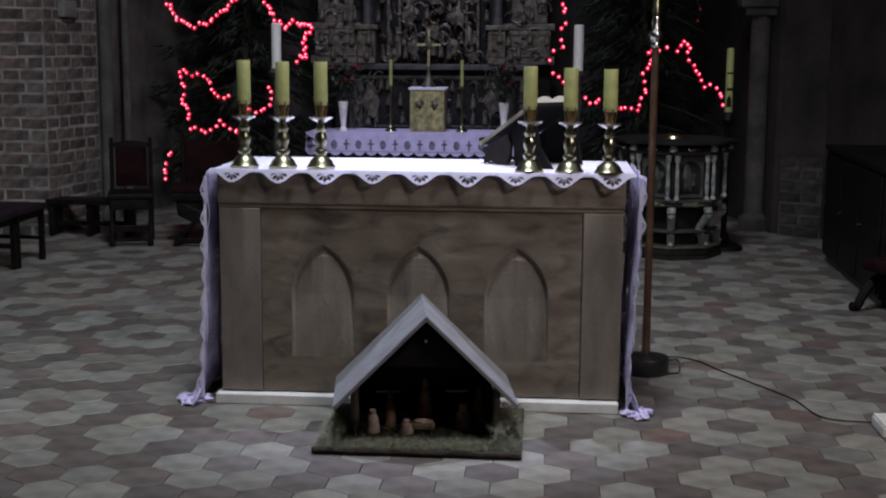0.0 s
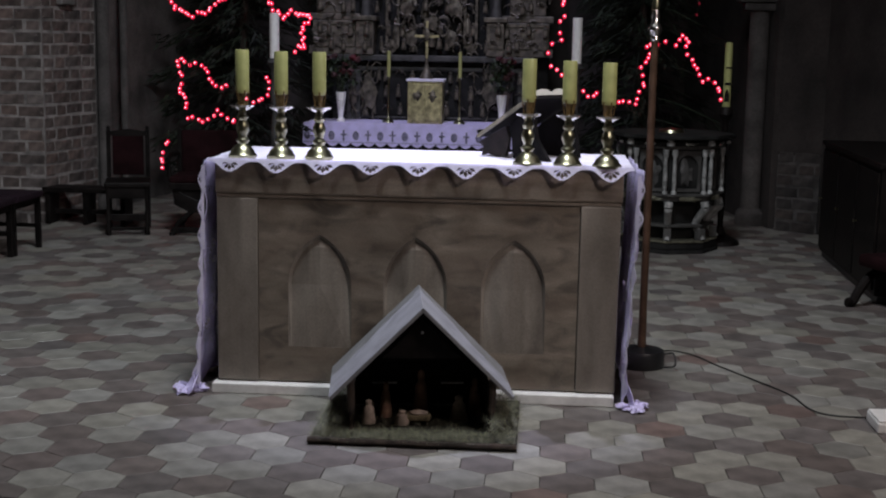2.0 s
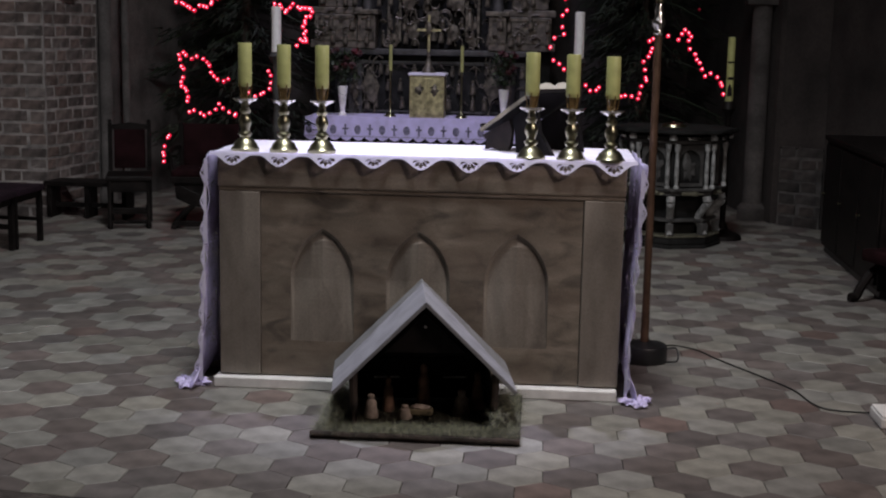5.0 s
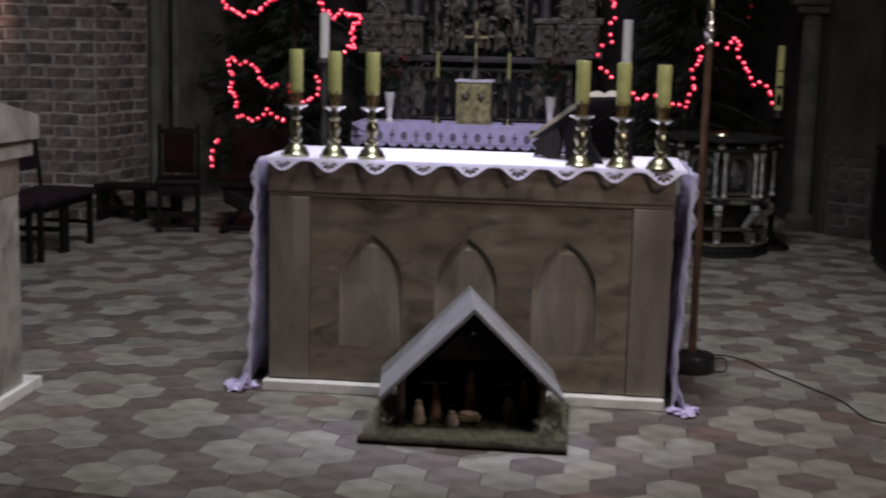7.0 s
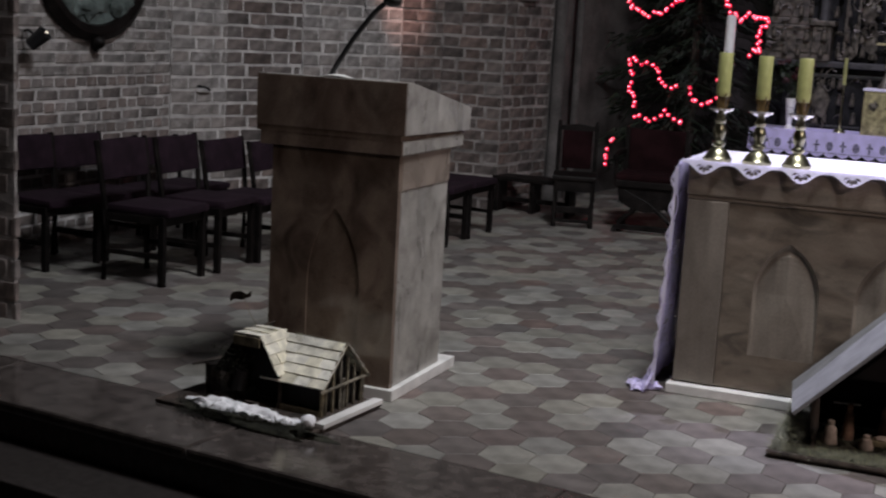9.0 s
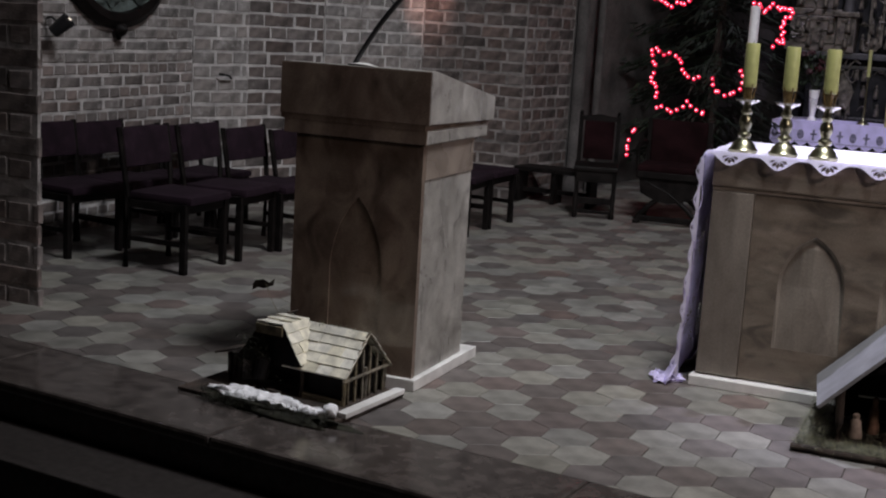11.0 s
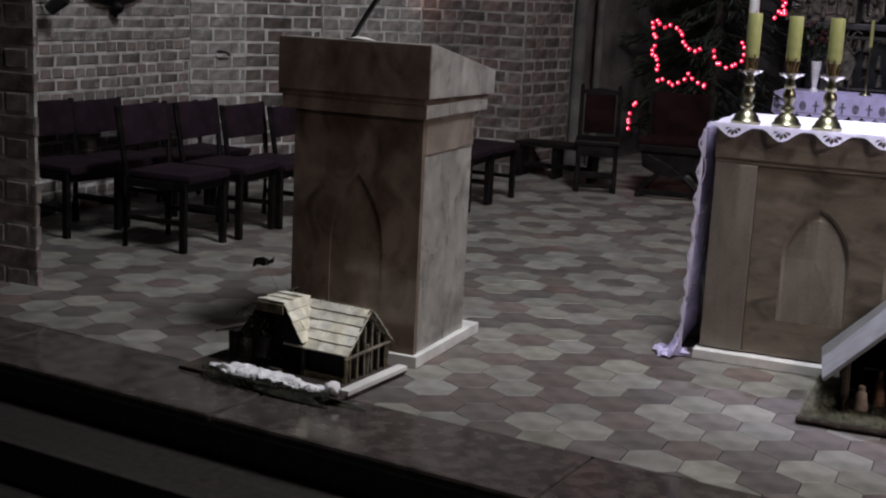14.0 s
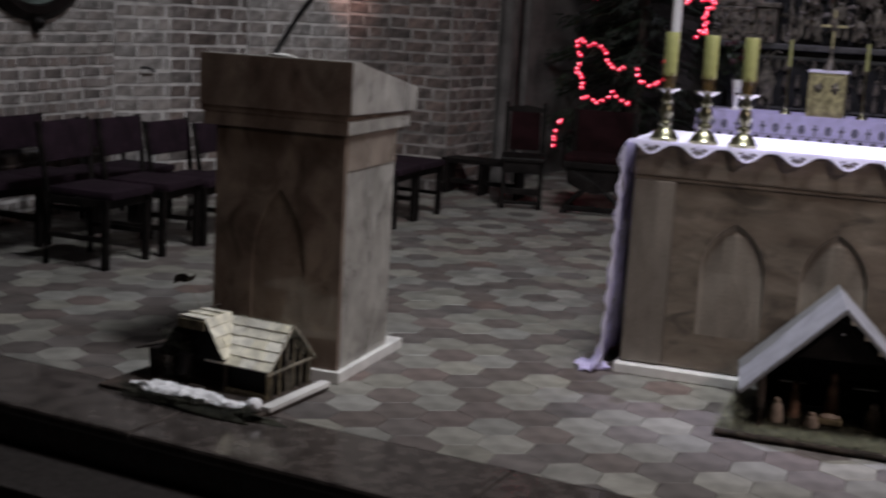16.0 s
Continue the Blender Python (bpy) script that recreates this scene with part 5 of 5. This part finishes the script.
t1 = tall_candle(pose(-1.903, 6.0, -0.006))
copy_thing(t1, pose(0.80, 6.0, -0.006))

ret = thing("carved_retable", pose(RXC, 7.75, 0), "tall dark carved baroque retable with dull gilt ornament", "retable")
part("back_board", box((-1.25, 0.1, 0), (1.2, 0.2, 3.4), 0.005), RETABLE, ret)
part("predella", box((-1.0, -0.1, 0.7), (0.95, 0.1, 1.36), 0.008), RETABLE, ret)
part("shelf", box((-1.1, -0.2, 1.36), (1.06, 0.1, 1.42), 0.012), RETABLE_GREY, ret, "grey moulded shelf")
part("shelf_lip", box((-0.75, -0.14, 1.27), (0.72, 0.05, 1.3), 0.006), RETABLE_GREY, ret)
for s in (-1, 1):
    part("predella_pilaster", box((s * 0.78 - 0.07, -0.14, 0.72), (s * 0.78 + 0.07, 0.0, 1.3), 0.01), RETABLE_GREY, ret)
    for z0, z1, w in ((1.42, 1.5, 0.26), (1.5, 1.76, 0.22), (1.76, 1.83, 0.26), (1.83, 2.4, 0.18)):
        part("pedestal_block", box((s * 0.98 - w, -0.16, z0), (s * 0.98 + w, 0.1, z1), 0.012), PEDESTAL, ret, "ochre painted pedestal")
    part("inner_pedestal", box((s * 0.66 - 0.09, -0.22, 1.42), (s * 0.66 + 0.09, 0.05, 1.76), 0.012), PEDESTAL, ret, "ochre painted pedestal")
    for x, w in ((0.98, 0.21), (0.66, 0.08)):
        y = -0.163 if x > 0.8 else -0.223
        part("pedestal_field", plate([(-w, 1.5), (w, 1.5), (w, 1.745), (-w, 1.745)], 0.012, [[(-w + 0.025, 1.525), (-w + 0.025, 1.72), (w - 0.025, 1.72), (w - 0.025, 1.525)]], m=pose(s * x, y - 0.011, 0)), GILT_DULL, ret, "dull gilt field frame")
    part("pedestal_cap", box((s * 0.66 - 0.12, -0.25, 1.76), (s * 0.66 + 0.12, 0.08, 1.81), 0.01), GILT_DULL, ret)
    part("column", lathe([(0.06, 1.81), (0.05, 1.9), (0.055, 2.2), (0.045, 3.0)], 16, m=pose(s * 0.66, -0.08, 0)), RETABLE_GREY, ret, "", True)
    part("slim_frame", plate([(-0.07, 1.5), (0.07, 1.5), (0.07, 2.3), (-0.07, 2.3)], 0.03, [[(-0.045, 1.54), (-0.045, 2.26), (0.045, 2.26), (0.045, 1.54)]], m=pose(s * 0.4, -0.02, 0)), GILT_DULL, ret)
part("predella_frame", plate([(-0.95, 0.78), (0.95, 0.78), (0.95, 1.3), (-0.95, 1.3)], 0.02, [[(-0.9, 0.8), (-0.9, 1.26), (0.9, 1.26), (0.9, 0.8)]], m=pose(0, -0.125, 0)), RETABLE_GREY, ret, "thin grey frame moulding")
rng = random.Random(11)


def ornament(x, z, w, h, k):
    """A carved scroll: curls round a boss."""
    bm = lump(0.03, k, (w / 0.1, 0.5, h / 0.1), 0.9, 2)
    for j in range(5):
        a = rng.uniform(0, 6.28)
        pts = []
        for i in range(8):
            t = i / 7
            rr = 1 - 0.6 * t
            pts.append((w * 0.45 * math.cos(a) + w * 0.3 * rr * math.cos(a + t * 5), -0.02, h * 0.45 * math.sin(a) + h * 0.3 * rr * math.sin(a + t * 5)))
        tube(pts, 0.011, 6, bm, 0.005)
    part("carving", bm, GILT_DULL, ret, "dull gilt carved scroll", True).matrix_local = pose(x, -0.15 if abs(x) > 0.5 else -0.02, z)


for k, (x, z, w, h) in enumerate(((-0.98, 1.63, 0.3, 0.22), (0.98, 1.63, 0.3, 0.22), (-0.98, 2.0, 0.3, 0.3), (0.98, 2.0, 0.3, 0.3), (-0.66, 1.6, 0.12, 0.26), (0.66, 1.6, 0.12, 0.26),
                                   (-0.4, 1.5, 0.16, 0.2), (0.4, 1.5, 0.16, 0.2), (-0.2, 1.6, 0.2, 0.3), (0.2, 1.6, 0.2, 0.3), (0.0, 1.75, 0.25, 0.3), (-0.25, 1.9, 0.25, 0.3), (0.25, 1.9, 0.25, 0.3), (0, 2.1, 0.3, 0.25),
                                   (-0.62, 1.05, 0.25, 0.5), (0.62, 1.05, 0.25, 0.5), (-0.35, 1.0, 0.25, 0.4), (0.35, 1.0, 0.25, 0.4), (-0.78, 1.02, 0.12, 0.5), (0.78, 1.02, 0.12, 0.5), (-0.98, 2.3, 0.3, 0.25), (0.98, 2.3, 0.3, 0.25))):
    ornament(x, z, w, h, k)
for k in range(9):
    x = -0.36 + 0.09 * k + rng.uniform(-0.02, 0.02)
    z = rng.uniform(1.45, 2.0)
    part("relief_figure", lathe([(0.04, 0), (0.045, 0.05), (0.03, 0.16), (0.016, 0.19), (0.024, 0.22), (0.0, 0.25)], 10, m=pose(x, 0.06, z)), GILT_DULL, ret, "dull gilt relief", True)

# small carved saints and leaf scrolls in tiers
saint = mesh_from(lathe([(0.03, 0), (0.034, 0.03), (0.026, 0.1), (0.03, 0.13), (0.012, 0.155), (0.019, 0.175), (0.014, 0.195), (0.0, 0.205)], 9), "saint", GILT_DULL, True)
bm = lump(0.022, 3, (1.2, 0.5, 1.2), 1.0, 2)
for s in (-1, 1):
    tube([(s * 0.07 * t * math.cos(3 * t), -0.01, 0.06 * t * math.sin(4 * t)) for t in (0.1, 0.3, 0.5, 0.7, 0.85, 1.0)], 0.009, 5, bm, 0.004)
scroll = mesh_from(bm, "scroll", GILT_DULL, True)
rng = random.Random(31)
for tier, z in enumerate((0.8, 0.98, 1.16, 1.47, 1.62, 1.86, 2.04, 2.22)):
    for k in range(20):
        x = -1.14 + 0.12 * k + rng.uniform(-0.03, 0.03)
        deep = -0.13 if z < 1.3 else (-0.185 if abs(x) > 0.76 else (-0.24 if abs(abs(x) - 0.66) < 0.09 and z < 1.76 else -0.005))
        if z < 1.3 and abs(x) > 0.95:
            continue
        ob = new("carved_saint" if (k + tier) % 3 else "leaf_scroll", saint if (k + tier) % 3 else scroll)
        ob.parent = ret
        ob.matrix_local = pose(x, deep, z + rng.uniform(-0.02, 0.02) + (0 if (k + tier) % 3 else 0.08), 0, 0, rng.uniform(-40, 40)) @ Matrix.Diagonal((rng.uniform(0.7, 1.1), 0.8, rng.uniform(0.55, 0.8), 1))

# ---- firs with red string lights ----


def fir(m, height, radius, seed):
    t = thing("fir_tree", m, "dark fir tree standing beside the rear altar", "tree", "decorated firs")
    part("trunk", tube([(0, 0, 0), (0.02, 0, height * 0.4), (0, 0.01, height * 0.95)], 0.07, 9, taper=0.012), BARK, t, "", True)
    rng = random.Random(seed)
    limbs = bmesh.new()
    verts, faces = [], []
    for k in range(95):
        z = 0.25 + (height - 0.4) * (k / 95) ** 0.95
        a = k * 2.4 + rng.uniform(-0.3, 0.3)
        r = radius * (1 - z / height) ** 0.65 * rng.uniform(0.75, 1.1)
        tip = Vector((r * math.cos(a), r * math.sin(a), z - 0.22 * r))
        root = Vector((0, 0, z + 0.08))
        tube([root, (root + tip) / 2 + Vector((0, 0, 0.04)), tip], 0.014, 5, limbs, 0.004)
        for s in range(110):
            u = rng.uniform(0.15, 1)
            p = root.lerp(tip, u) + Vector((rng.gauss(0, 0.05), rng.gauss(0, 0.05), rng.gauss(-0.02, 0.035)))
            d = (tip - root).normalized() * 0.11 + Vector((rng.gauss(0, 0.05), rng.gauss(0, 0.05), rng.gauss(-0.02, 0.03)))
            w = d.cross(Vector((rng.random(), rng.random(), 1))).normalized() * 0.012
            i = len(verts)
            verts += [p - w, p + w, p + d]
            faces.append((i, i + 1, i + 2))
    part("branchwork", limbs, NEEDLES, t, "thin limbs")
    me = bpy.data.meshes.new("crown")
    me.from_pydata(verts, [], faces)
    part_mesh("crown", me, NEEDLES, t, "drooping dark green needles")


fir(pose(-2.42, 6.98, 0), 4.4, 1.05, 1)
fir(pose(1.42, 6.98, 0), 4.2, 1.0, 2)

bulb_me = None


def string_lights(lines, y, seed, faint=False):
    global bulb_me
    t = thing("string_lights", pose(0, 0, 0), "string of glowing red bulbs on the fir", "string lights", "string lights")
    rng = random.Random(seed)
    if bulb_me is None:
        b = lump(0.019, 1, (1, 1, 1.1), 0.05, 2)
        n0 = len(b.faces)
        lump(0.0085, 2, (1, 1, 1), 0.05, 2, b, pose(0, -0.0125, 0.002))
        b.faces.ensure_lookup_table()
        for f in b.faces[n0:]:
            f.material_index = 1
        bulb_me = mesh_from(b, "bulb", BULB)
        bulb_me.materials.append(HOT)
    if faint:
        faint_me = mesh_from(lump(0.012, 1, (1, 1, 1.1), 0.05, 2), "bulb", BULB_REFLECTED)
    for ctrl, step in lines:
        pts = smooth_line([(x, y, z) for x, z in ctrl], 8)
        part("cable", tube(pts, 0.003, 5), BLACK, t, "thin dark cable")
        left = 0.0
        for a, b2 in zip(pts, pts[1:]):
            seg = (b2 - a).length
            while left <= seg:
                ob = new("bulb", faint_me if faint else bulb_me)
                ob.parent = t
                ob.matrix_local = Matrix.Translation(a.lerp(b2, left / seg) + Vector((rng.gauss(0, 0.009), -0.01, rng.gauss(0, 0.011))))
                left += step * rng.uniform(0.6, 1.25)
            left -= seg


string_lights([([(-2.98, 2.05), (-2.9, 1.9), (-2.81, 1.8), (-2.67, 1.76), (-2.54, 1.83), (-2.42, 1.9), (-2.3, 2.02)], 0.042),
               ([(-2.83, 1.31), (-2.8, 1.38), (-2.72, 1.31), (-2.67, 1.34), (-2.61, 1.32), (-2.56, 1.25), (-2.53, 1.17), (-2.42, 1.11), (-2.37, 1.16)], 0.052),
               ([(-2.83, 1.26), (-2.8, 1.17), (-2.83, 1.1), (-2.8, 1.03), (-2.76, 0.97), (-2.77, 0.92), (-2.73, 0.9)], 0.06),
               ([(-2.77, 0.81), (-2.68, 0.83), (-2.62, 0.8), (-2.52, 0.86), (-2.47, 0.89), (-2.4, 0.84), (-2.37, 0.8), (-2.3, 0.82), (-2.34, 0.76)], 0.06),
               ([(-2.01, 1.21), (-1.99, 1.15), (-2.02, 1.08), (-2.07, 1.0), (-2.15, 0.98), (-2.25, 1.05), (-2.27, 1.17)], 0.06),
               ([(-2.06, 2.05), (-1.98, 1.9), (-1.88, 1.77), (-1.79, 1.8), (-1.69, 1.79), (-1.62, 1.76), (-1.68, 1.67), (-1.69, 1.53), (-1.66, 1.5), (-1.75, 1.46)], 0.036)], 6.2, 1)
string_lights([([(-2.97, 0.61), (-3.0, 0.47), (-2.99, 0.42), (-3.02, 0.39), (-3.03, 0.31)], 0.06),
               ([(-3.02, 3.3), (-3.2, 3.16), (-3.26, 3.02), (-3.2, 2.9)], 0.06)], 6.2, 2)
string_lights([([(0.67, 2.05), (0.66, 1.89), (0.69, 1.84), (0.64, 1.75), (0.67, 1.61), (0.57, 1.55), (0.57, 1.43), (0.61, 1.35), (0.67, 1.34), (0.67, 1.24)], 0.078),
               ([(0.87, 1.12), (0.98, 1.1), (1.03, 1.16), (1.13, 1.08), (1.2, 1.06), (1.26, 1.08), (1.32, 1.06), (1.38, 1.14), (1.41, 1.26), (1.37, 1.34), (1.45, 1.47), (1.42, 1.56), (1.54, 1.58), (1.62, 1.61)], 0.06),
               ([(1.68, 1.56), (1.75, 1.65), (1.8, 1.6), (1.77, 1.51), (1.84, 1.43), (1.9, 1.32), (1.91, 1.25), (1.99, 1.27), (2.08, 1.19), (2.1, 1.06)], 0.06)], 6.2, 3)
# faint red reflections, added as a few dim glowing bulbs
string_lights([([(1.9, 2.05), (1.93, 1.9), (1.8, 1.78)], 0.12)], 6.75, 4, True)

# ---- wall fittings ----
disc = thing("oval_epitaph", pose(-5.39, 1.6, 1.88, 0, 0, 90), "oval epitaph with verdigris relief in a dark moulded frame", "epitaph")
part("frame", lathe([(0.58, 0), (0.58, 0.03), (0.53, 0.06), (0.47, 0.05), (0.46, 0.02), (0.46, 0.0)], 48, m=pose(0, 0, 0, 90, 0, 0) @ Matrix.Diagonal((1.05, 0.92, 1, 1))), DARK_WOOD, disc, "dark moulded frame", True)
part("relief_field", lathe([(0.47, 0.0), (0.46, 0.02), (0.3, 0.03), (0.0, 0.035)], 40, m=pose(0, 0, 0, 90, 0, 0) @ Matrix.Diagonal((1.05, 0.92, 1, 1))), GREEN_FACE, disc, "grey-green relief field", True)
for k in range(7):
    part("relief", lump(0.1, k, (1.3, 0.25, 0.9), 0.7, 3, m=pose(-0.33 + 0.11 * k, -0.03, -0.25 + 0.06 * math.sin(k * 2), 0, 0, 0)), GREEN_FACE, disc, "", True)
part("lower_boss", lathe([(0.05, 0), (0.04, 0.03), (0.015, 0.05), (0.0, 0.06)], 16, m=pose(0, -0.04, -0.54, 90, 0, 0)), DARK_WOOD, disc, "", True)
part("drop", lump(0.04, 3, (0.7, 0.5, 1.4), 0.3, 2, m=pose(0.0, -0.03, -0.56)), DARK_WOOD, disc, "", True)
spot = thing("spotlight", pose(-5.28, 0.879, 1.384, 0, 0, 0), "small black spotlight on the brick niche wall", "spotlight")
part("bracket", tube([(-0.1, 0.02, 0.02), (-0.05, 0.0, 0.03), (0.0, 0.0, 0.0)], 0.008, 7), BLACK, spot, "", True)
can = part("can", lathe([(0.0, -0.075), (0.04, -0.07), (0.045, 0.0), (0.05, 0.06), (0.044, 0.06), (0.04, 0.03)], 18, m=pose(0.03, 0, -0.02, 0, 50, 20)), BLACK, spot, "black lamp can", True)
part("lens", lathe([(0.012, 0.0), (0.012, 0.004), (0.0, 0.005)], 12, m=pose(0.075, 0.02, 0.02, 0, 50, 20)), GLASS_GLOW, can, "faintly glowing lens", True)
hook = solo("wall_hook", tube(smooth_line([(0, 0, 0), (0.04, 0, 0.0), (0.05, 0.05, -0.01), (0.045, 0.1, -0.03)], 4), 0.009, 7), BLACK, "small dark iron hook in the plaster", "hook", m=pose(-5.28, 2.72, 1.02), smooth=True)

# ---- bricks ----


def brick_mesh(length, height, seed, mat):
    b = bmesh.new()
    lo = [b.verts.new((x, 0.03, z)) for x, z in ((0, 0), (length, 0), (length, height), (0, height))]
    rng = random.Random(seed)
    e = 0.006
    mid = [b.verts.new((x + rng.uniform(-0.006, 0.006), 0.003, z + rng.uniform(-0.005, 0.005))) for x, z in ((0, 0), (length, 0), (length, height), (0, height))]
    top = [b.verts.new((x, -0.0015 + rng.uniform(-0.002, 0.002), z)) for x, z in ((e, e), (length - e, e), (length - e, height - e), (e, height - e))]
    b.faces.new(top)
    for i in range(4):
        k = (i + 1) % 4
        b.faces.new((lo[i], lo[k], mid[k], mid[i]))
        b.faces.new((mid[i], mid[k], top[k], top[i]))
    return mesh_from(b, "brick", mat)


def lay_bricks(face, z0, z1, course, long, short, bond, mat, seed, joint=0.019, over=-0.004, sink=0.0):
    ob, m, length = face
    rng = random.Random(seed)
    stock = {}
    row, z = 0, z0
    while z < z1:
        heads = (row % 2 == 1) if bond == "english" else None
        x = rng.uniform(0, 0.02) - (short * 0.5 if row % 2 else 0)
        k = row
        while x < length - 0.02:
            header = heads if heads is not None else (k % 2 == 0)
            w = (short if header else long) - joint
            a, b = max(0.004, x), min(length + over, x + w)
            if b - a > 0.03:
                key = (round((b - a) / 0.02), rng.randrange(3))
                if key not in stock:
                    stock[key] = brick_mesh(max(0.03, key[0] * 0.02 - 0.004), course - joint, len(stock) + seed, mat)
                br = new("brick", stock[key])
                br.parent = ob
                br.matrix_local = Matrix.Translation((a, 0.004 + sink + rng.uniform(-0.003, 0.002), z + rng.uniform(-0.004, 0.004))) @ Euler((0, rng.gauss(0, 0.008), 0)).to_matrix().to_4x4()
            x += w + joint
            k += 1
        z += course
        row += 1


lay_bricks(STRIP, 0.0, 2.0, 0.1, 0.28, 0.15, "monk", BRICK_PALE, 8)
lay_bricks(PIER_B, 0.0, 2.15, 0.1, 0.28, 0.15, "monk", BRICK_PALE, 9)
lay_bricks(RECESS, 0.0, 2.2, 0.1, 0.28, 0.15, "monk", BRICK_RED, 10)
lay_bricks(NICHE, 0.0, 1.11, 0.08, 0.225, 0.112, "english", BRICK_GREY, 1)
lay_bricks(NICHE, 1.12, 2.0, 0.08, 0.25, 0.25, "english", BRICK_PALE, 7)
lay_bricks(PIER, 0.0, 2.15, 0.1, 0.28, 0.15, "monk", BRICK, 2)
lay_bricks(PILASTER, 0.0, 2.2, 0.1, 0.28, 0.15, "monk", BRICK_RED, 3, sink=0.002)
lay_bricks(DIAGONAL, 0.0, 2.2, 0.1, 0.28, 0.15, "monk", BRICK_RED, 4, sink=0.002)
lay_bricks(PILLAR, -0.45, 1.9, 0.11, 0.29, 0.16, "monk", BRICK_GREY, 5, 0.017, 0.012, 0.0035)
lay_bricks(STUB, 0.0, 0.64, 0.1, 0.28, 0.15, "monk", BRICK_SHADED, 6)

# ---- floor tiles ----
P, Q = 0.2008, 0.1795
TX, TY = -0.669, -0.892
ROW = {0: "DLDDL", 1: "LDLDL", 2: "DDLLD", 3: "LDLDL"}
HEX = [(P / math.sqrt(3) * math.sin(math.radians(60 * k)), Q / 1.5 * math.cos(math.radians(60 * k))) for k in range(6)]


def tile_geo(pts, verts, faces, gap=0.0014, z=0.0):
    cx, cy = sum(p[0] for p in pts) / len(pts), sum(p[1] for p in pts) / len(pts)

    def ring(k, zz):
        i0 = len(verts)
        for x, y in pts:
            d = math.hypot(x - cx, y - cy) or 1
            verts.append((x - (x - cx) / d * k, y - (y - cy) / d * k, zz))
        return list(range(i0, i0 + len(pts)))
    a, b, c = ring(gap, -0.014), ring(gap, z - 0.002), ring(gap + 0.002, z)
    n = len(pts)
    faces.append(c[::-1])
    for i in range(n):
        k = (i + 1) % n
        faces.append((a[k], a[i], b[i], b[k]))
        faces.append((b[k], b[i], c[i], c[k]))


def clip(pts):
    """Keep what lies behind the granite edge."""
    out = []
    f = lambda p: p[1] - edge_y(p[0], 0.003)
    for i, p in enumerate(pts):
        q = pts[(i + 1) % len(pts)]
        if f(p) >= 0:
            out.append(p)
        if f(p) * f(q) < 0:
            t = f(p) / (f(p) - f(q))
            out.append((p[0] + (q[0] - p[0]) * t, p[1] + (q[1] - p[1]) * t))
    return out


rng = random.Random(21)
MATS = {"L": TILE_LIGHT, "D": TILE_DARK, "R": TILE_RED}
rest = {k: ([], []) for k in MATS}
whole = {}
for k, mat in MATS.items():
    for v in range(3):
        vs, fs = [], []
        tile_geo(HEX, vs, fs)
        me = bpy.data.meshes.new("tile")
        me.from_pydata(vs, [], fs)
        me.materials.append(mat)
        whole[k, v] = me
count = 0
for j in range(-9, 52):
    for i in range(-24, 22):
        x, y = TX + (i + 0.5 * (j % 2)) * P, TY + j * Q
        if x < -5.6 or x > 3.6 or y < -2.2 or y > 7.6:
            continue
        k = ROW[j % 4][i % 5]
        if k == "D" and rng.random() < 0.12:
            k = "R"
        if rng.random() < 0.02:
            k = "D" if k == "L" else "L"
        pts = [(x + a, y + b) for a, b in HEX]
        kept = clip(pts)
        if len(kept) < 3:
            continue
        near = y < 0.75 and -2.9 < x < 1.6 and len(kept) == 6 and all(p[1] > edge_y(p[0], 0.01) for p in pts) and count < 300
        if near:
            count += 1
            ob = new("tile", whole[k, count % 3])
            ob.parent = floor
            ob.matrix_local = Matrix.Translation((x, y, rng.uniform(-0.0012, 0.0))) @ Euler((rng.gauss(0, 0.004), rng.gauss(0, 0.004), 0)).to_matrix().to_4x4()
        else:
            tile_geo(kept, *rest[k], z=rng.uniform(-0.0012, 0.0))
for k, (vs, fs) in rest.items():
    me = bpy.data.meshes.new("tiles")
    me.from_pydata(vs, [], fs)
    part_mesh("tiles", me, MATS[k], floor, "", "stuff")
